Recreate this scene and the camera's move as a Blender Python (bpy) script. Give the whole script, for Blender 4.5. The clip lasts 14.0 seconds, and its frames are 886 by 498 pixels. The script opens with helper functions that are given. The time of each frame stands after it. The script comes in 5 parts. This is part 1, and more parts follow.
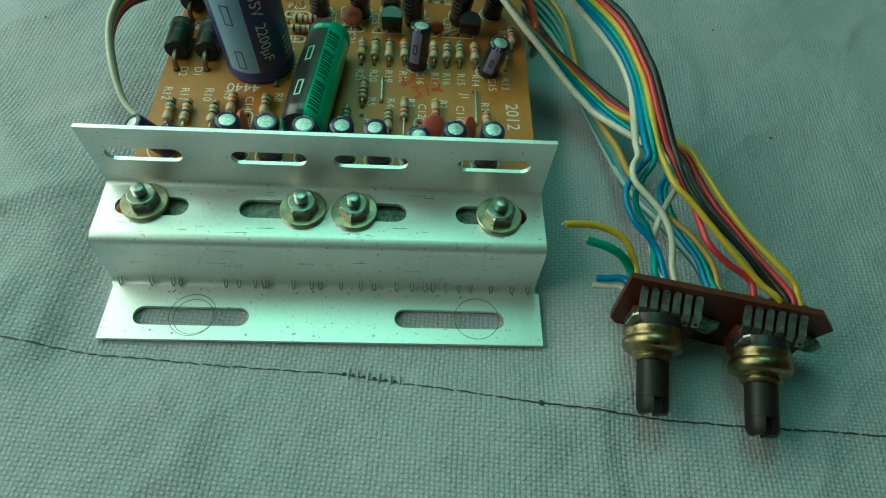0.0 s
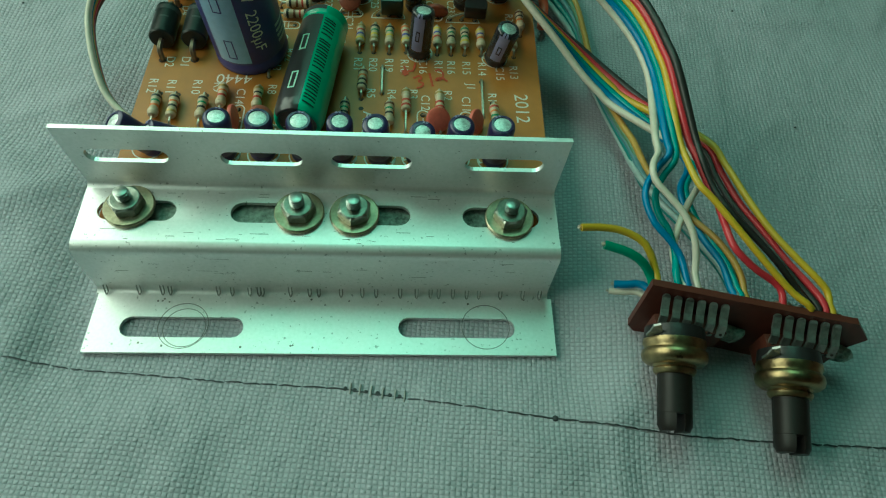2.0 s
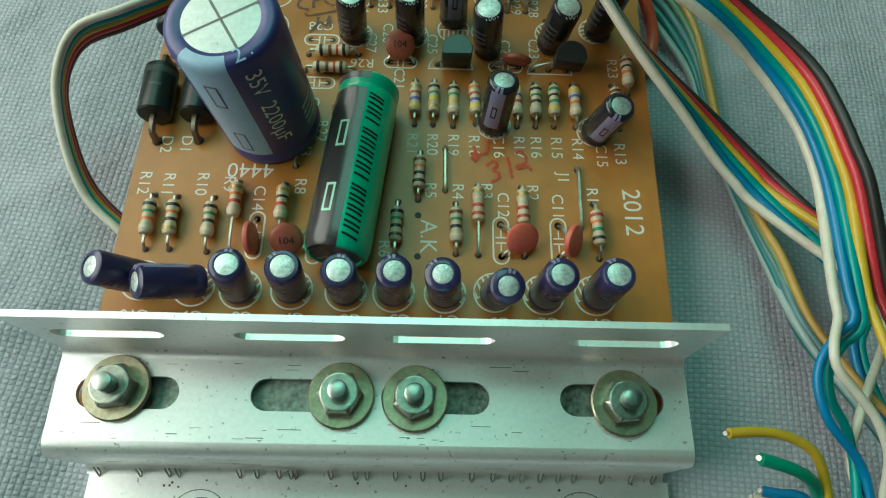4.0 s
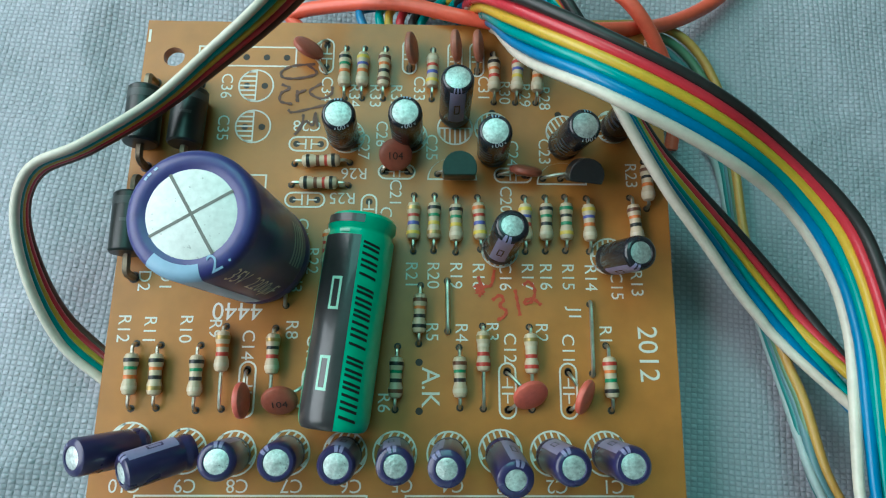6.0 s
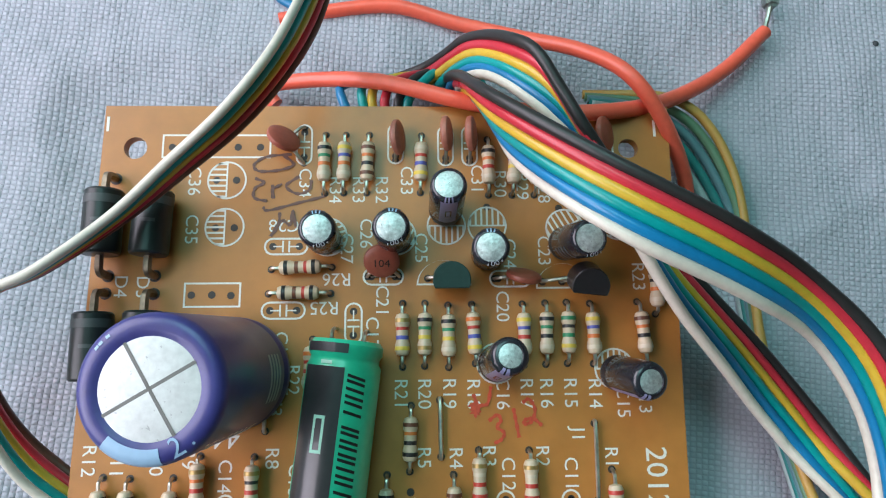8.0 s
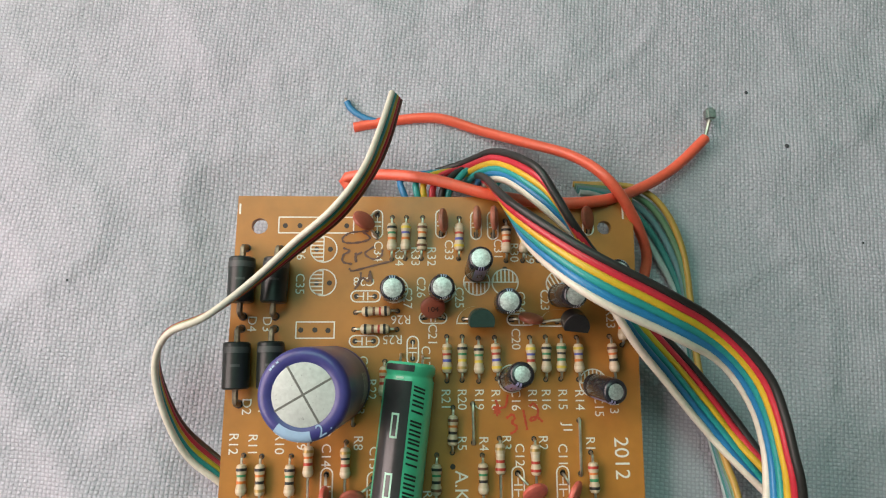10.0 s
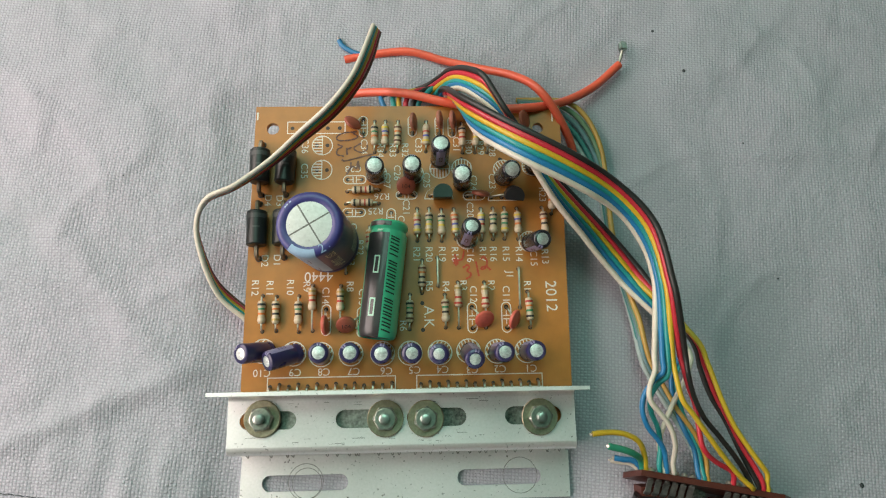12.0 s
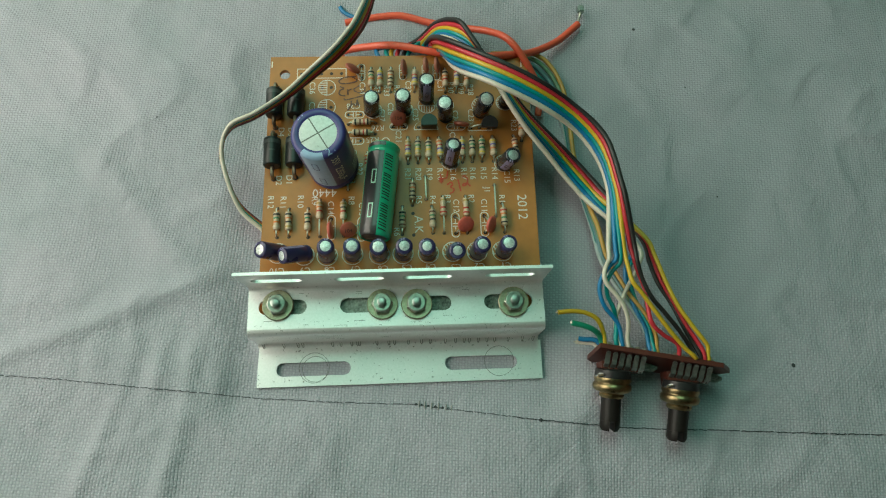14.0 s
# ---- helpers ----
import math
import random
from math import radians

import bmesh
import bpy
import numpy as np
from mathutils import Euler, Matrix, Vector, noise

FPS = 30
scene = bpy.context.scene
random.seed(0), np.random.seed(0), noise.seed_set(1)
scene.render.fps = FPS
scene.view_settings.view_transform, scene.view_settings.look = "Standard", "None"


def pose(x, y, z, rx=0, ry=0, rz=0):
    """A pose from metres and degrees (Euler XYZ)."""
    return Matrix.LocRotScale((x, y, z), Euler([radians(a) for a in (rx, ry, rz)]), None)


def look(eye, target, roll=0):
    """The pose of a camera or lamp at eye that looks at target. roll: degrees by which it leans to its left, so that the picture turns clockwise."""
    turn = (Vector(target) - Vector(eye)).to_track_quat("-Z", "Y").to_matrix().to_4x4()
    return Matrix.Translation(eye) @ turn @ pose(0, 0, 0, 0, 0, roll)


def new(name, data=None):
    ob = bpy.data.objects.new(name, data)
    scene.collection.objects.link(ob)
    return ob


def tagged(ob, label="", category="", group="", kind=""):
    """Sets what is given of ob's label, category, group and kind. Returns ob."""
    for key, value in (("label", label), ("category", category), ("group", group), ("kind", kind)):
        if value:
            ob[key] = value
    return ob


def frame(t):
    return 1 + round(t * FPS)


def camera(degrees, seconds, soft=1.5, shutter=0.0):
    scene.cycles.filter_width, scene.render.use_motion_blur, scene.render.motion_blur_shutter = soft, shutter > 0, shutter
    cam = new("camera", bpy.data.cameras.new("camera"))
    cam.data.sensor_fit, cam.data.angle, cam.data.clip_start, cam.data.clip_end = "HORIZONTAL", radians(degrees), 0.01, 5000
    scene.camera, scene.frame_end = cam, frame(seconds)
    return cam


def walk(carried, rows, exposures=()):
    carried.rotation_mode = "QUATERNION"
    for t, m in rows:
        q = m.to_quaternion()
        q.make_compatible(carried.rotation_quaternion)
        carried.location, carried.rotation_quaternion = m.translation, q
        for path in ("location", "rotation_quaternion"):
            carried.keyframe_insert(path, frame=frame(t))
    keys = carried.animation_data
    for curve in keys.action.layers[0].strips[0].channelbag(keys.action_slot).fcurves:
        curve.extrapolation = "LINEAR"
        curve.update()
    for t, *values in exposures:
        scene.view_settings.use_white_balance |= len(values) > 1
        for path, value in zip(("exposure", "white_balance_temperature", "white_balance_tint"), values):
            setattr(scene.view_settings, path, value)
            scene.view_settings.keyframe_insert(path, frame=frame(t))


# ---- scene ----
cam = camera(68.1, 14.0, 1.15)
CM = 0.01
# seconds, eye and target (in centimetres of the plan), roll
PATH = [
    (0, (1.337, -8.159, 11.984), (1.454, -7.058, 10.318), 6.6),
    (0.5, (1.279, -8.324, 12.078), (1.410, -7.220, 10.415), 6.9),
    (1, (1.150, -8.331, 12.088), (1.279, -7.230, 10.424), 6.8),
    (1.5, (1.125, -7.889, 11.902), (1.259, -6.791, 10.236), 6.8),
    (2, (1.264, -7.265, 11.553), (1.381, -6.223, 9.850), 6.5),
    (2.5, (0.748, -5.403, 11.405), (0.857, -4.419, 9.667), 6.6),
    (2.7, (0.820, -4.980, 11.148), (0.909, -3.985, 9.415), 5.7),
    (4.8, (0.289, -0.179, 10.550), (0.319, 0.453, 8.653), 4.1),
    (5, (0.256, 0.253, 10.742), (0.290, 0.865, 8.838), 4.7),
    (5.5, (0.245, 0.845, 10.796), (0.284, 1.384, 8.870), 5.3),
    (6, (0.434, 1.774, 11.085), (0.476, 2.244, 9.142), 5.5),
    (6.5, (0.447, 2.470, 11.181), (0.488, 2.896, 9.228), 5.4),
    (7, (0.476, 2.930, 11.062), (0.517, 3.319, 9.100), 5.7),
    (7.5, (0.539, 3.529, 10.908), (0.589, 3.905, 8.945), 7.2),
    (8, (0.490, 4.026, 10.702), (0.550, 4.395, 8.737), 8.8),
    (8.2, (0.419, 4.237, 10.706), (0.481, 4.610, 8.742), 9.2),
    (10.3, (-0.340, 4.039, 16.087), (-0.278, 4.432, 14.127), 9.0),
    (10.5, (-0.147, 3.498, 16.669), (-0.119, 3.843, 14.699), 5.0),
    (11, (0.146, 2.035, 16.866), (0.214, 2.401, 14.901), 10.0),
    (11.5, (0.031, 1.160, 17.372), (0.113, 1.567, 15.415), 10.5),
    (12, (0.222, -0.041, 18.380), (0.296, 0.405, 16.432), 8.5),
    (12.5, (0.054, -1.266, 18.949), (0.125, -0.799, 17.006), 7.6),
    (13, (0.186, -2.106, 19.444), (0.257, -1.609, 17.508), 7.1),
    (13.5, (0.341, -3.122, 19.863), (0.418, -2.602, 17.933), 6.8),
    (14, (0.298, -4.435, 20.394), (0.387, -3.865, 18.480), 7.1),
]
# seconds, stops, kelvin, tint
EXPOSURES = [(0.0, -0.87, 6500, -42), (1.5, -0.87, 6550, -40), (2.5, -0.92, 6750, -39), (5.0, -0.32, 6500, -6), (6.0, -0.3, 5750, -10), (6.5, -0.21, 5900, -1), (7.0, -0.19, 5950, 7), (7.5, -0.13, 6020, 11),
             (8.2, -0.05, 6120, 13), (10.5, -0.22, 7700, 17), (11.0, -0.22, 7700, 17), (12.5, -0.42, 7450, 7), (14.0, -0.72, 7400, -9)]
walk(cam, [(t, look([CM * v for v in eye], [CM * v for v in target], roll)) for t, eye, target, roll in PATH], EXPOSURES)

# ---------------------------------------------------------------- light
world = bpy.data.worlds.new("sky")
scene.world = world
world.use_nodes = True
_sky = world.node_tree.nodes.new("ShaderNodeTexSky")
_sky.sky_type, _sky.sun_disc = "NISHITA", False
_sky.sun_elevation, _sky.sun_rotation = radians(38), radians(-25)
world.node_tree.links.new(_sky.outputs[0], world.node_tree.nodes["Background"].inputs[0])
world.node_tree.nodes["Background"].inputs[1].default_value = 0.1


def window_light(name, place, aim, wide, high, watts, colour):
    lamp = bpy.data.lights.new(name, "AREA")
    lamp.shape, lamp.size, lamp.size_y = "RECTANGLE", wide, high
    lamp.energy, lamp.color = watts, colour
    ob = new(name, lamp)
    ob.matrix_world = look(place, aim)
    return ob


WINDOW_X, WINDOW_Z = (-0.32, 0.16), (0.50, 1.22)       # the window behind the table
SIDE_Y, SIDE_Z = (-0.20, 0.40), (0.08, 0.44)            # an unseen side window, added so light falls off to the right
window_light("window_light", (-0.08, 0.475, 0.86), (-0.06, 0.0, 0.42), 0.45, 0.68, 4.5, (0.46, 1.0, 0.90))
# added lamp close on the left, stronger there than on the right
window_light("added_side_light", (-0.335, 0.10, 0.26), (0.0, 0.04, 0.05), 0.56, 0.33, 3.5, (1.0, 0.90, 0.93))

# ---------------------------------------------------------------- materials


def mat(name, colour, rough=0.5, metal=0.0, spread=0.12, grain=900.0, blotch=90.0, bump=0.15, depth=0.00008, coat=0.0, spec=0.5, through_light=0.0, specks=0.0, speck_scale=620.0):
    m = bpy.data.materials.new(name)
    m.use_nodes = True
    n, l = m.node_tree.nodes, m.node_tree.links
    b = n["Principled BSDF"]
    b.inputs["Roughness"].default_value, b.inputs["Metallic"].default_value = rough, metal
    b.inputs["Coat Weight"].default_value, b.inputs["Specular IOR Level"].default_value = coat, spec
    b.inputs["Transmission Weight"].default_value = through_light
    tc = n.new("ShaderNodeTexCoord")
    fine, wide = n.new("ShaderNodeTexNoise"), n.new("ShaderNodeTexNoise")
    fine.inputs["Scale"].default_value, wide.inputs["Scale"].default_value = grain, blotch
    fine.inputs["Detail"].default_value = wide.inputs["Detail"].default_value = 4.0
    info = n.new("ShaderNodeObjectInfo")
    for tex in (fine, wide):
        l.new(tc.outputs["Object"], tex.inputs["Vector"])
    add = n.new("ShaderNodeMath")
    add.operation = "ADD"
    l.new(fine.outputs[0], add.inputs[0]), l.new(wide.outputs[0], add.inputs[1])
    half = n.new("ShaderNodeMath")
    half.operation = "MULTIPLY_ADD"
    half.inputs[1].default_value, half.inputs[2].default_value = 0.5, 0.0
    l.new(add.outputs[0], half.inputs[0])
    shift = n.new("ShaderNodeMath")
    shift.operation = "MULTIPLY_ADD"
    shift.inputs[1].default_value = 0.16
    l.new(info.outputs["Random"], shift.inputs[0]), l.new(half.outputs[0], shift.inputs[2])
    ramp = n.new("ShaderNodeValToRGB")
    ramp.color_ramp.elements[0].position, ramp.color_ramp.elements[1].position = 0.36, 0.76
    ramp.color_ramp.elements[0].color = (*[c * (1 - spread) for c in colour], 1)
    ramp.color_ramp.elements[1].color = (*[min(1, c * (1 + spread)) for c in colour], 1)
    l.new(shift.outputs[0], ramp.inputs[0])
    l.new(ramp.outputs[0], b.inputs["Base Color"])
    if specks:                           # pits and dirt
        pit, cut, mix = n.new("ShaderNodeTexNoise"), n.new("ShaderNodeMapRange"), n.new("ShaderNodeMix")
        pit.inputs["Scale"].default_value, pit.inputs["Detail"].default_value = speck_scale, 6.0
        l.new(tc.outputs["Object"], pit.inputs["Vector"])
        cut.inputs["From Min"].default_value, cut.inputs["From Max"].default_value = 0.66, 0.70
        cut.inputs["To Max"].default_value = specks
        l.new(pit.outputs[0], cut.inputs[0])
        mix.data_type = "RGBA"
        mix.inputs["B"].default_value = (*[c * 0.22 for c in colour], 1)
        l.new(cut.outputs[0], mix.inputs["Factor"]), l.new(ramp.outputs[0], mix.inputs["A"])
        l.new(mix.outputs["Result"], b.inputs["Base Color"])
    r = n.new("ShaderNodeMapRange")
    r.inputs["To Min"].default_value, r.inputs["To Max"].default_value = max(0.03, rough - 0.1), min(1, rough + 0.12)
    l.new(wide.outputs[0], r.inputs[0]), l.new(r.outputs[0], b.inputs["Roughness"])
    bp = n.new("ShaderNodeBump")
    bp.inputs["Strength"].default_value, bp.inputs["Distance"].default_value = bump, depth
    l.new(fine.outputs[0], bp.inputs["Height"]), l.new(bp.outputs[0], b.inputs["Normal"])
    return m


def weave_material():
    """Plain-woven cloth: warp and weft threads 1.1 mm apart, with fibres, a slight change of dye and painted-in shade
    between threads.
    """
    m = bpy.data.materials.new("woven_cloth")
    m.use_nodes = True
    n, l = m.node_tree.nodes, m.node_tree.links
    b = n["Principled BSDF"]
    b.inputs["Roughness"].default_value, b.inputs["Specular IOR Level"].default_value = 0.85, 0.2
    b.inputs["Sheen Weight"].default_value, b.inputs["Sheen Roughness"].default_value = 0.15, 0.5
    tc, mp = n.new("ShaderNodeTexCoord"), n.new("ShaderNodeMapping")
    mp.inputs["Rotation"].default_value = (0, 0, radians(5))
    wob = n.new("ShaderNodeTexNoise")
    wob.inputs["Scale"].default_value, wob.inputs["Detail"].default_value = 60.0, 2.0
    l.new(tc.outputs["Object"], wob.inputs["Vector"])
    sway = n.new("ShaderNodeVectorMath")
    sway.operation = "MULTIPLY_ADD"
    sway.inputs[1].default_value = (0.0011, 0.0011, 0)
    l.new(wob.outputs["Color"], sway.inputs[0]), l.new(tc.outputs["Object"], sway.inputs[2])
    l.new(sway.outputs[0], mp.inputs["Vector"])
    sep = n.new("ShaderNodeSeparateXYZ")
    l.new(mp.outputs[0], sep.inputs[0])

    def op(kind, a, c=None, d=None):
        k = n.new("ShaderNodeMath")
        k.operation = kind
        for i, v in enumerate((a, c, d)):
            if v is None:
                continue
            if isinstance(v, (int, float)):
                k.inputs[i].default_value = v
            else:
                l.new(v, k.inputs[i])
        return k.outputs[0]

    pitch, step = 0.00092, 0.00080
    across = op("MULTIPLY", sep.outputs[0], math.pi / pitch)
    along = op("MULTIPLY", sep.outputs[1], math.pi / step)
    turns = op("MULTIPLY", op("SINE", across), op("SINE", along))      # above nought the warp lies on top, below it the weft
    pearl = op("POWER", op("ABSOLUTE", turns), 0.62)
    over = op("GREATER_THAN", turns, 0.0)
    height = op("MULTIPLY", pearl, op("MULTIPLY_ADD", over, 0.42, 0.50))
    fibre = n.new("ShaderNodeTexNoise")
    fibre.inputs["Scale"].default_value, fibre.inputs["Detail"].default_value = 3600.0, 3.0
    l.new(tc.outputs["Object"], fibre.inputs["Vector"])
    height = op("MULTIPLY_ADD", fibre.outputs[0], 0.26, height)
    bp = n.new("ShaderNodeBump")
    bp.inputs["Strength"].default_value, bp.inputs["Distance"].default_value = 1.0, 0.00019
    l.new(height, bp.inputs["Height"])
    crumple, soft = n.new("ShaderNodeTexNoise"), n.new("ShaderNodeBump")       # small creases across the threads
    crumple.inputs["Scale"].default_value, crumple.inputs["Detail"].default_value = 110.0, 5.0
    l.new(tc.outputs["Object"], crumple.inputs["Vector"])
    soft.inputs["Strength"].default_value, soft.inputs["Distance"].default_value = 0.8, 0.0016
    l.new(crumple.outputs[0], soft.inputs["Height"]), l.new(bp.outputs[0], soft.inputs["Normal"]), l.new(soft.outputs[0], b.inputs["Normal"])
    dye = n.new("ShaderNodeTexNoise")
    dye.inputs["Scale"].default_value, dye.inputs["Detail"].default_value = 22.0, 9.0
    l.new(tc.outputs["Object"], dye.inputs["Vector"])
    ramp = n.new("ShaderNodeValToRGB")
    ramp.color_ramp.elements[0].position, ramp.color_ramp.elements[1].position = 0.3, 0.72
    ramp.color_ramp.elements[0].color, ramp.color_ramp.elements[1].color = (*CLOTH_A, 1), (*CLOTH_B, 1)
    l.new(dye.outputs[0], ramp.inputs[0])
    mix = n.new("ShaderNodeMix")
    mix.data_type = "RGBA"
    mix.inputs["B"].default_value = (*CLOTH_WEFT_GAP, 1)
    # darker weft yarn; low spots between threads also get their shade in the colour
    weft_gap_shade = n.new("ShaderNodeMapRange")
    weft_gap_shade.inputs["From Min"].default_value, weft_gap_shade.inputs["From Max"].default_value = 0.78, 0.20
    weft_gap_shade.inputs["To Min"].default_value, weft_gap_shade.inputs["To Max"].default_value = 0.0, 0.45
    l.new(height, weft_gap_shade.inputs[0])
    l.new(weft_gap_shade.outputs[0], mix.inputs["Factor"]), l.new(ramp.outputs[0], mix.inputs["A"])
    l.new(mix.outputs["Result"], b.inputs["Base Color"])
    return m


CLOTH_A, CLOTH_B, CLOTH_WEFT_GAP = (0.42, 0.45, 0.49), (0.53, 0.51, 0.58), (0.23, 0.24, 0.275)
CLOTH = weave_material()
BOARD = mat("phenolic_board", (0.385, 0.155, 0.031), 0.36, spread=0.20, grain=260, blotch=30, bump=0.06, spec=0.5)
INK = mat("white_print", (0.72, 0.70, 0.62), 0.6, spread=0.12, grain=2600)
HOLE_SHADE = mat("solder_hole", (0.035, 0.025, 0.02), 0.6)
TIN = mat("tinned_wire", (0.50, 0.47, 0.41), 0.38, 1.0, spread=0.25, grain=1500, blotch=500)
ALU = mat("aluminium_sheet", (0.92, 0.94, 0.92), 0.40, 0.70, spread=0.09, grain=1500, blotch=55, bump=0.25, depth=0.00008, specks=0.62, speck_scale=1300.0)
ALU_EDGE = mat("sawn_aluminium", (0.62, 0.63, 0.62), 0.45, 1.0, spread=0.2)
ZINC = mat("yellow_zinc", (0.47, 0.42, 0.30), 0.36, 1.0, spread=0.3, grain=1500, blotch=300, bump=0.3)
LEAD = mat("oxidised_lead", (0.24, 0.19, 0.14), 0.5, 0.8, spread=0.35, grain=1500, blotch=500, bump=0.3)
NUT = mat("zinc_nut", (0.44, 0.46, 0.40), 0.34, 1.0, spread=0.3, grain=1500, blotch=300, bump=0.3, specks=0.6, speck_scale=900.0)
STUD = mat("zinc_stud", (0.47, 0.50, 0.47), 0.32, 1.0, spread=0.25)
TAB = mat("speckled_heat_tab", (0.21, 0.25, 0.22), 0.5, 0.7, spread=0.9, grain=1600, blotch=500, bump=0.5)
BLACK = mat("black_moulding", (0.018, 0.017, 0.018), 0.34, spread=0.3, grain=1500, spec=0.4)
DARK_GREEN = mat("dark_green_moulding", (0.022, 0.050, 0.043), 0.32, spread=0.25, grain=1500)
GREEN_BLACK = mat("diode_black", (0.014, 0.018, 0.017), 0.34, spread=0.3, spec=0.4)
VIOLET = mat("violet_sleeve", (0.028, 0.023, 0.085), 0.28, spread=0.15, coat=0.3, bump=0.05)
NAVY = mat("navy_sleeve", (0.040, 0.038, 0.175), 0.36, spread=0.16, coat=0.15, bump=0.05)
SLEEVE = mat("black_sleeve", (0.018, 0.018, 0.024), 0.26, spread=0.2, coat=0.3, bump=0.05)
STRIPE = mat("pale_blue_stripe", (0.30, 0.45, 0.62), 0.35, spread=0.1)
LILAC = mat("lilac_stripe", (0.25, 0.23, 0.38), 0.35, spread=0.1)
DIM_INK = mat("worn_grey_print", (0.050, 0.056, 0.056), 0.5)
FAINT_INK = mat("faint_sleeve_print", (0.085, 0.09, 0.11), 0.4)
GREY_INK = mat("silver_print", (0.46, 0.47, 0.52), 0.5)
BIG_LID = mat("large_can_aluminium", (0.52, 0.55, 0.53), 0.46, 0.60, spread=0.16, grain=1400, blotch=200, bump=0.3, specks=0.4, speck_scale=1900.0)
DULL_LID = mat("dull_lid", (0.17, 0.155, 0.165), 0.45, 0.5, spread=0.3, grain=1400, blotch=300, bump=0.4)
CANTOP = mat("can_aluminium", (0.64, 0.69, 0.67), 0.44, 0.72, spread=0.42, grain=2600, blotch=900, bump=0.9, specks=0.75, speck_scale=3000.0)
SCORE = mat("score_line", (0.14, 0.14, 0.13), 0.5, 0.6)
GREEN = mat("green_sleeve", (0.030, 0.47, 0.27), 0.30, spread=0.12, coat=0.3, bump=0.05)
PANEL = mat("dark_sleeve_panel", (0.035, 0.032, 0.034), 0.30, spread=0.2, coat=0.3)
GREEN_INK = mat("pale_green_print", (0.45, 0.72, 0.58), 0.5)
CERAMIC = mat("orange_ceramic", (0.60, 0.12, 0.085), 0.42, spread=0.18, grain=1400, blotch=300, bump=0.2)
CERAMIC_DUSTY = mat("dusty_brown_ceramic", (0.36, 0.13, 0.085), 0.45, spread=0.25, grain=1400, blotch=300, bump=0.2)
CERAMIC_BROWN = mat("brown_ceramic", (0.34, 0.085, 0.052), 0.42, spread=0.2, grain=1400, blotch=300, bump=0.2)
BEIGE = mat("resistor_lacquer", (0.56, 0.44, 0.30), 0.36, spread=0.14, grain=1500, blotch=500, bump=0.15)
BAND = {
    "k": mat("band_black", (0.02, 0.018, 0.018), 0.4), "n": mat("band_brown", (0.14, 0.05, 0.025), 0.4),
    "r": mat("band_red", (0.45, 0.04, 0.025), 0.4), "o": mat("band_orange", (0.62, 0.16, 0.03), 0.4),
    "y": mat("band_yellow", (0.68, 0.48, 0.06), 0.4), "g": mat("band_green", (0.03, 0.23, 0.10), 0.4),
    "b": mat("band_blue", (0.08, 0.09, 0.36), 0.4), "d": mat("band_gold", (0.42, 0.28, 0.10), 0.35, 0.5),
    "w": mat("band_pale_beige", (0.60, 0.50, 0.37), 0.38, spread=0.12),
}
RED_PEN = mat("red_felt_pen", (0.44, 0.055, 0.02), 0.6, spread=0.3, grain=2500)
DARK_PEN = mat("dark_felt_pen", (0.125, 0.062, 0.045), 0.6, spread=0.3, grain=2500)
PLASTER = mat("teal_wall_paint", (0.20, 0.40, 0.36), 0.8, grain=60, blotch=4, bump=0.2, depth=0.002)
# unseen walls and floor, coloured to send back dim, warm light
WARM_BOUNCE = mat("red_brown_bounce_paint", (0.42, 0.17, 0.14), 0.7, grain=60, blotch=4, bump=0.2, depth=0.002)
CEILING = mat("pale_teal_ceiling_paint", (0.45, 0.80, 0.76), 0.8, grain=60, blotch=4, bump=0.2, depth=0.002)
FRAME = mat("white_window_paint", (0.75, 0.76, 0.74), 0.5, grain=200)
POT_BOARD = mat("brown_pot_board", (0.095, 0.026, 0.018), 0.42, spread=0.25, grain=700, blotch=120, spec=0.35)
LUG = mat("dull_tin_lug", (0.33, 0.35, 0.33), 0.45, 0.9, spread=0.35, grain=1500, blotch=500, bump=0.4)
BRASSY = mat("brassy_pot_case", (0.30, 0.225, 0.12), 0.34, 1.0, spread=0.55, grain=900, blotch=250, bump=0.4, specks=0.92, speck_scale=330.0)
NYLON = mat("black_nylon", (0.014, 0.011, 0.010), 0.42, spread=0.2, spec=0.3)
PALE_THREAD = mat("faded_thread", (0.085, 0.09, 0.10), 0.9, spread=0.4)
THREAD = mat("dark_thread_and_gap", (0.05, 0.055, 0.06), 0.9, spread=0.3)
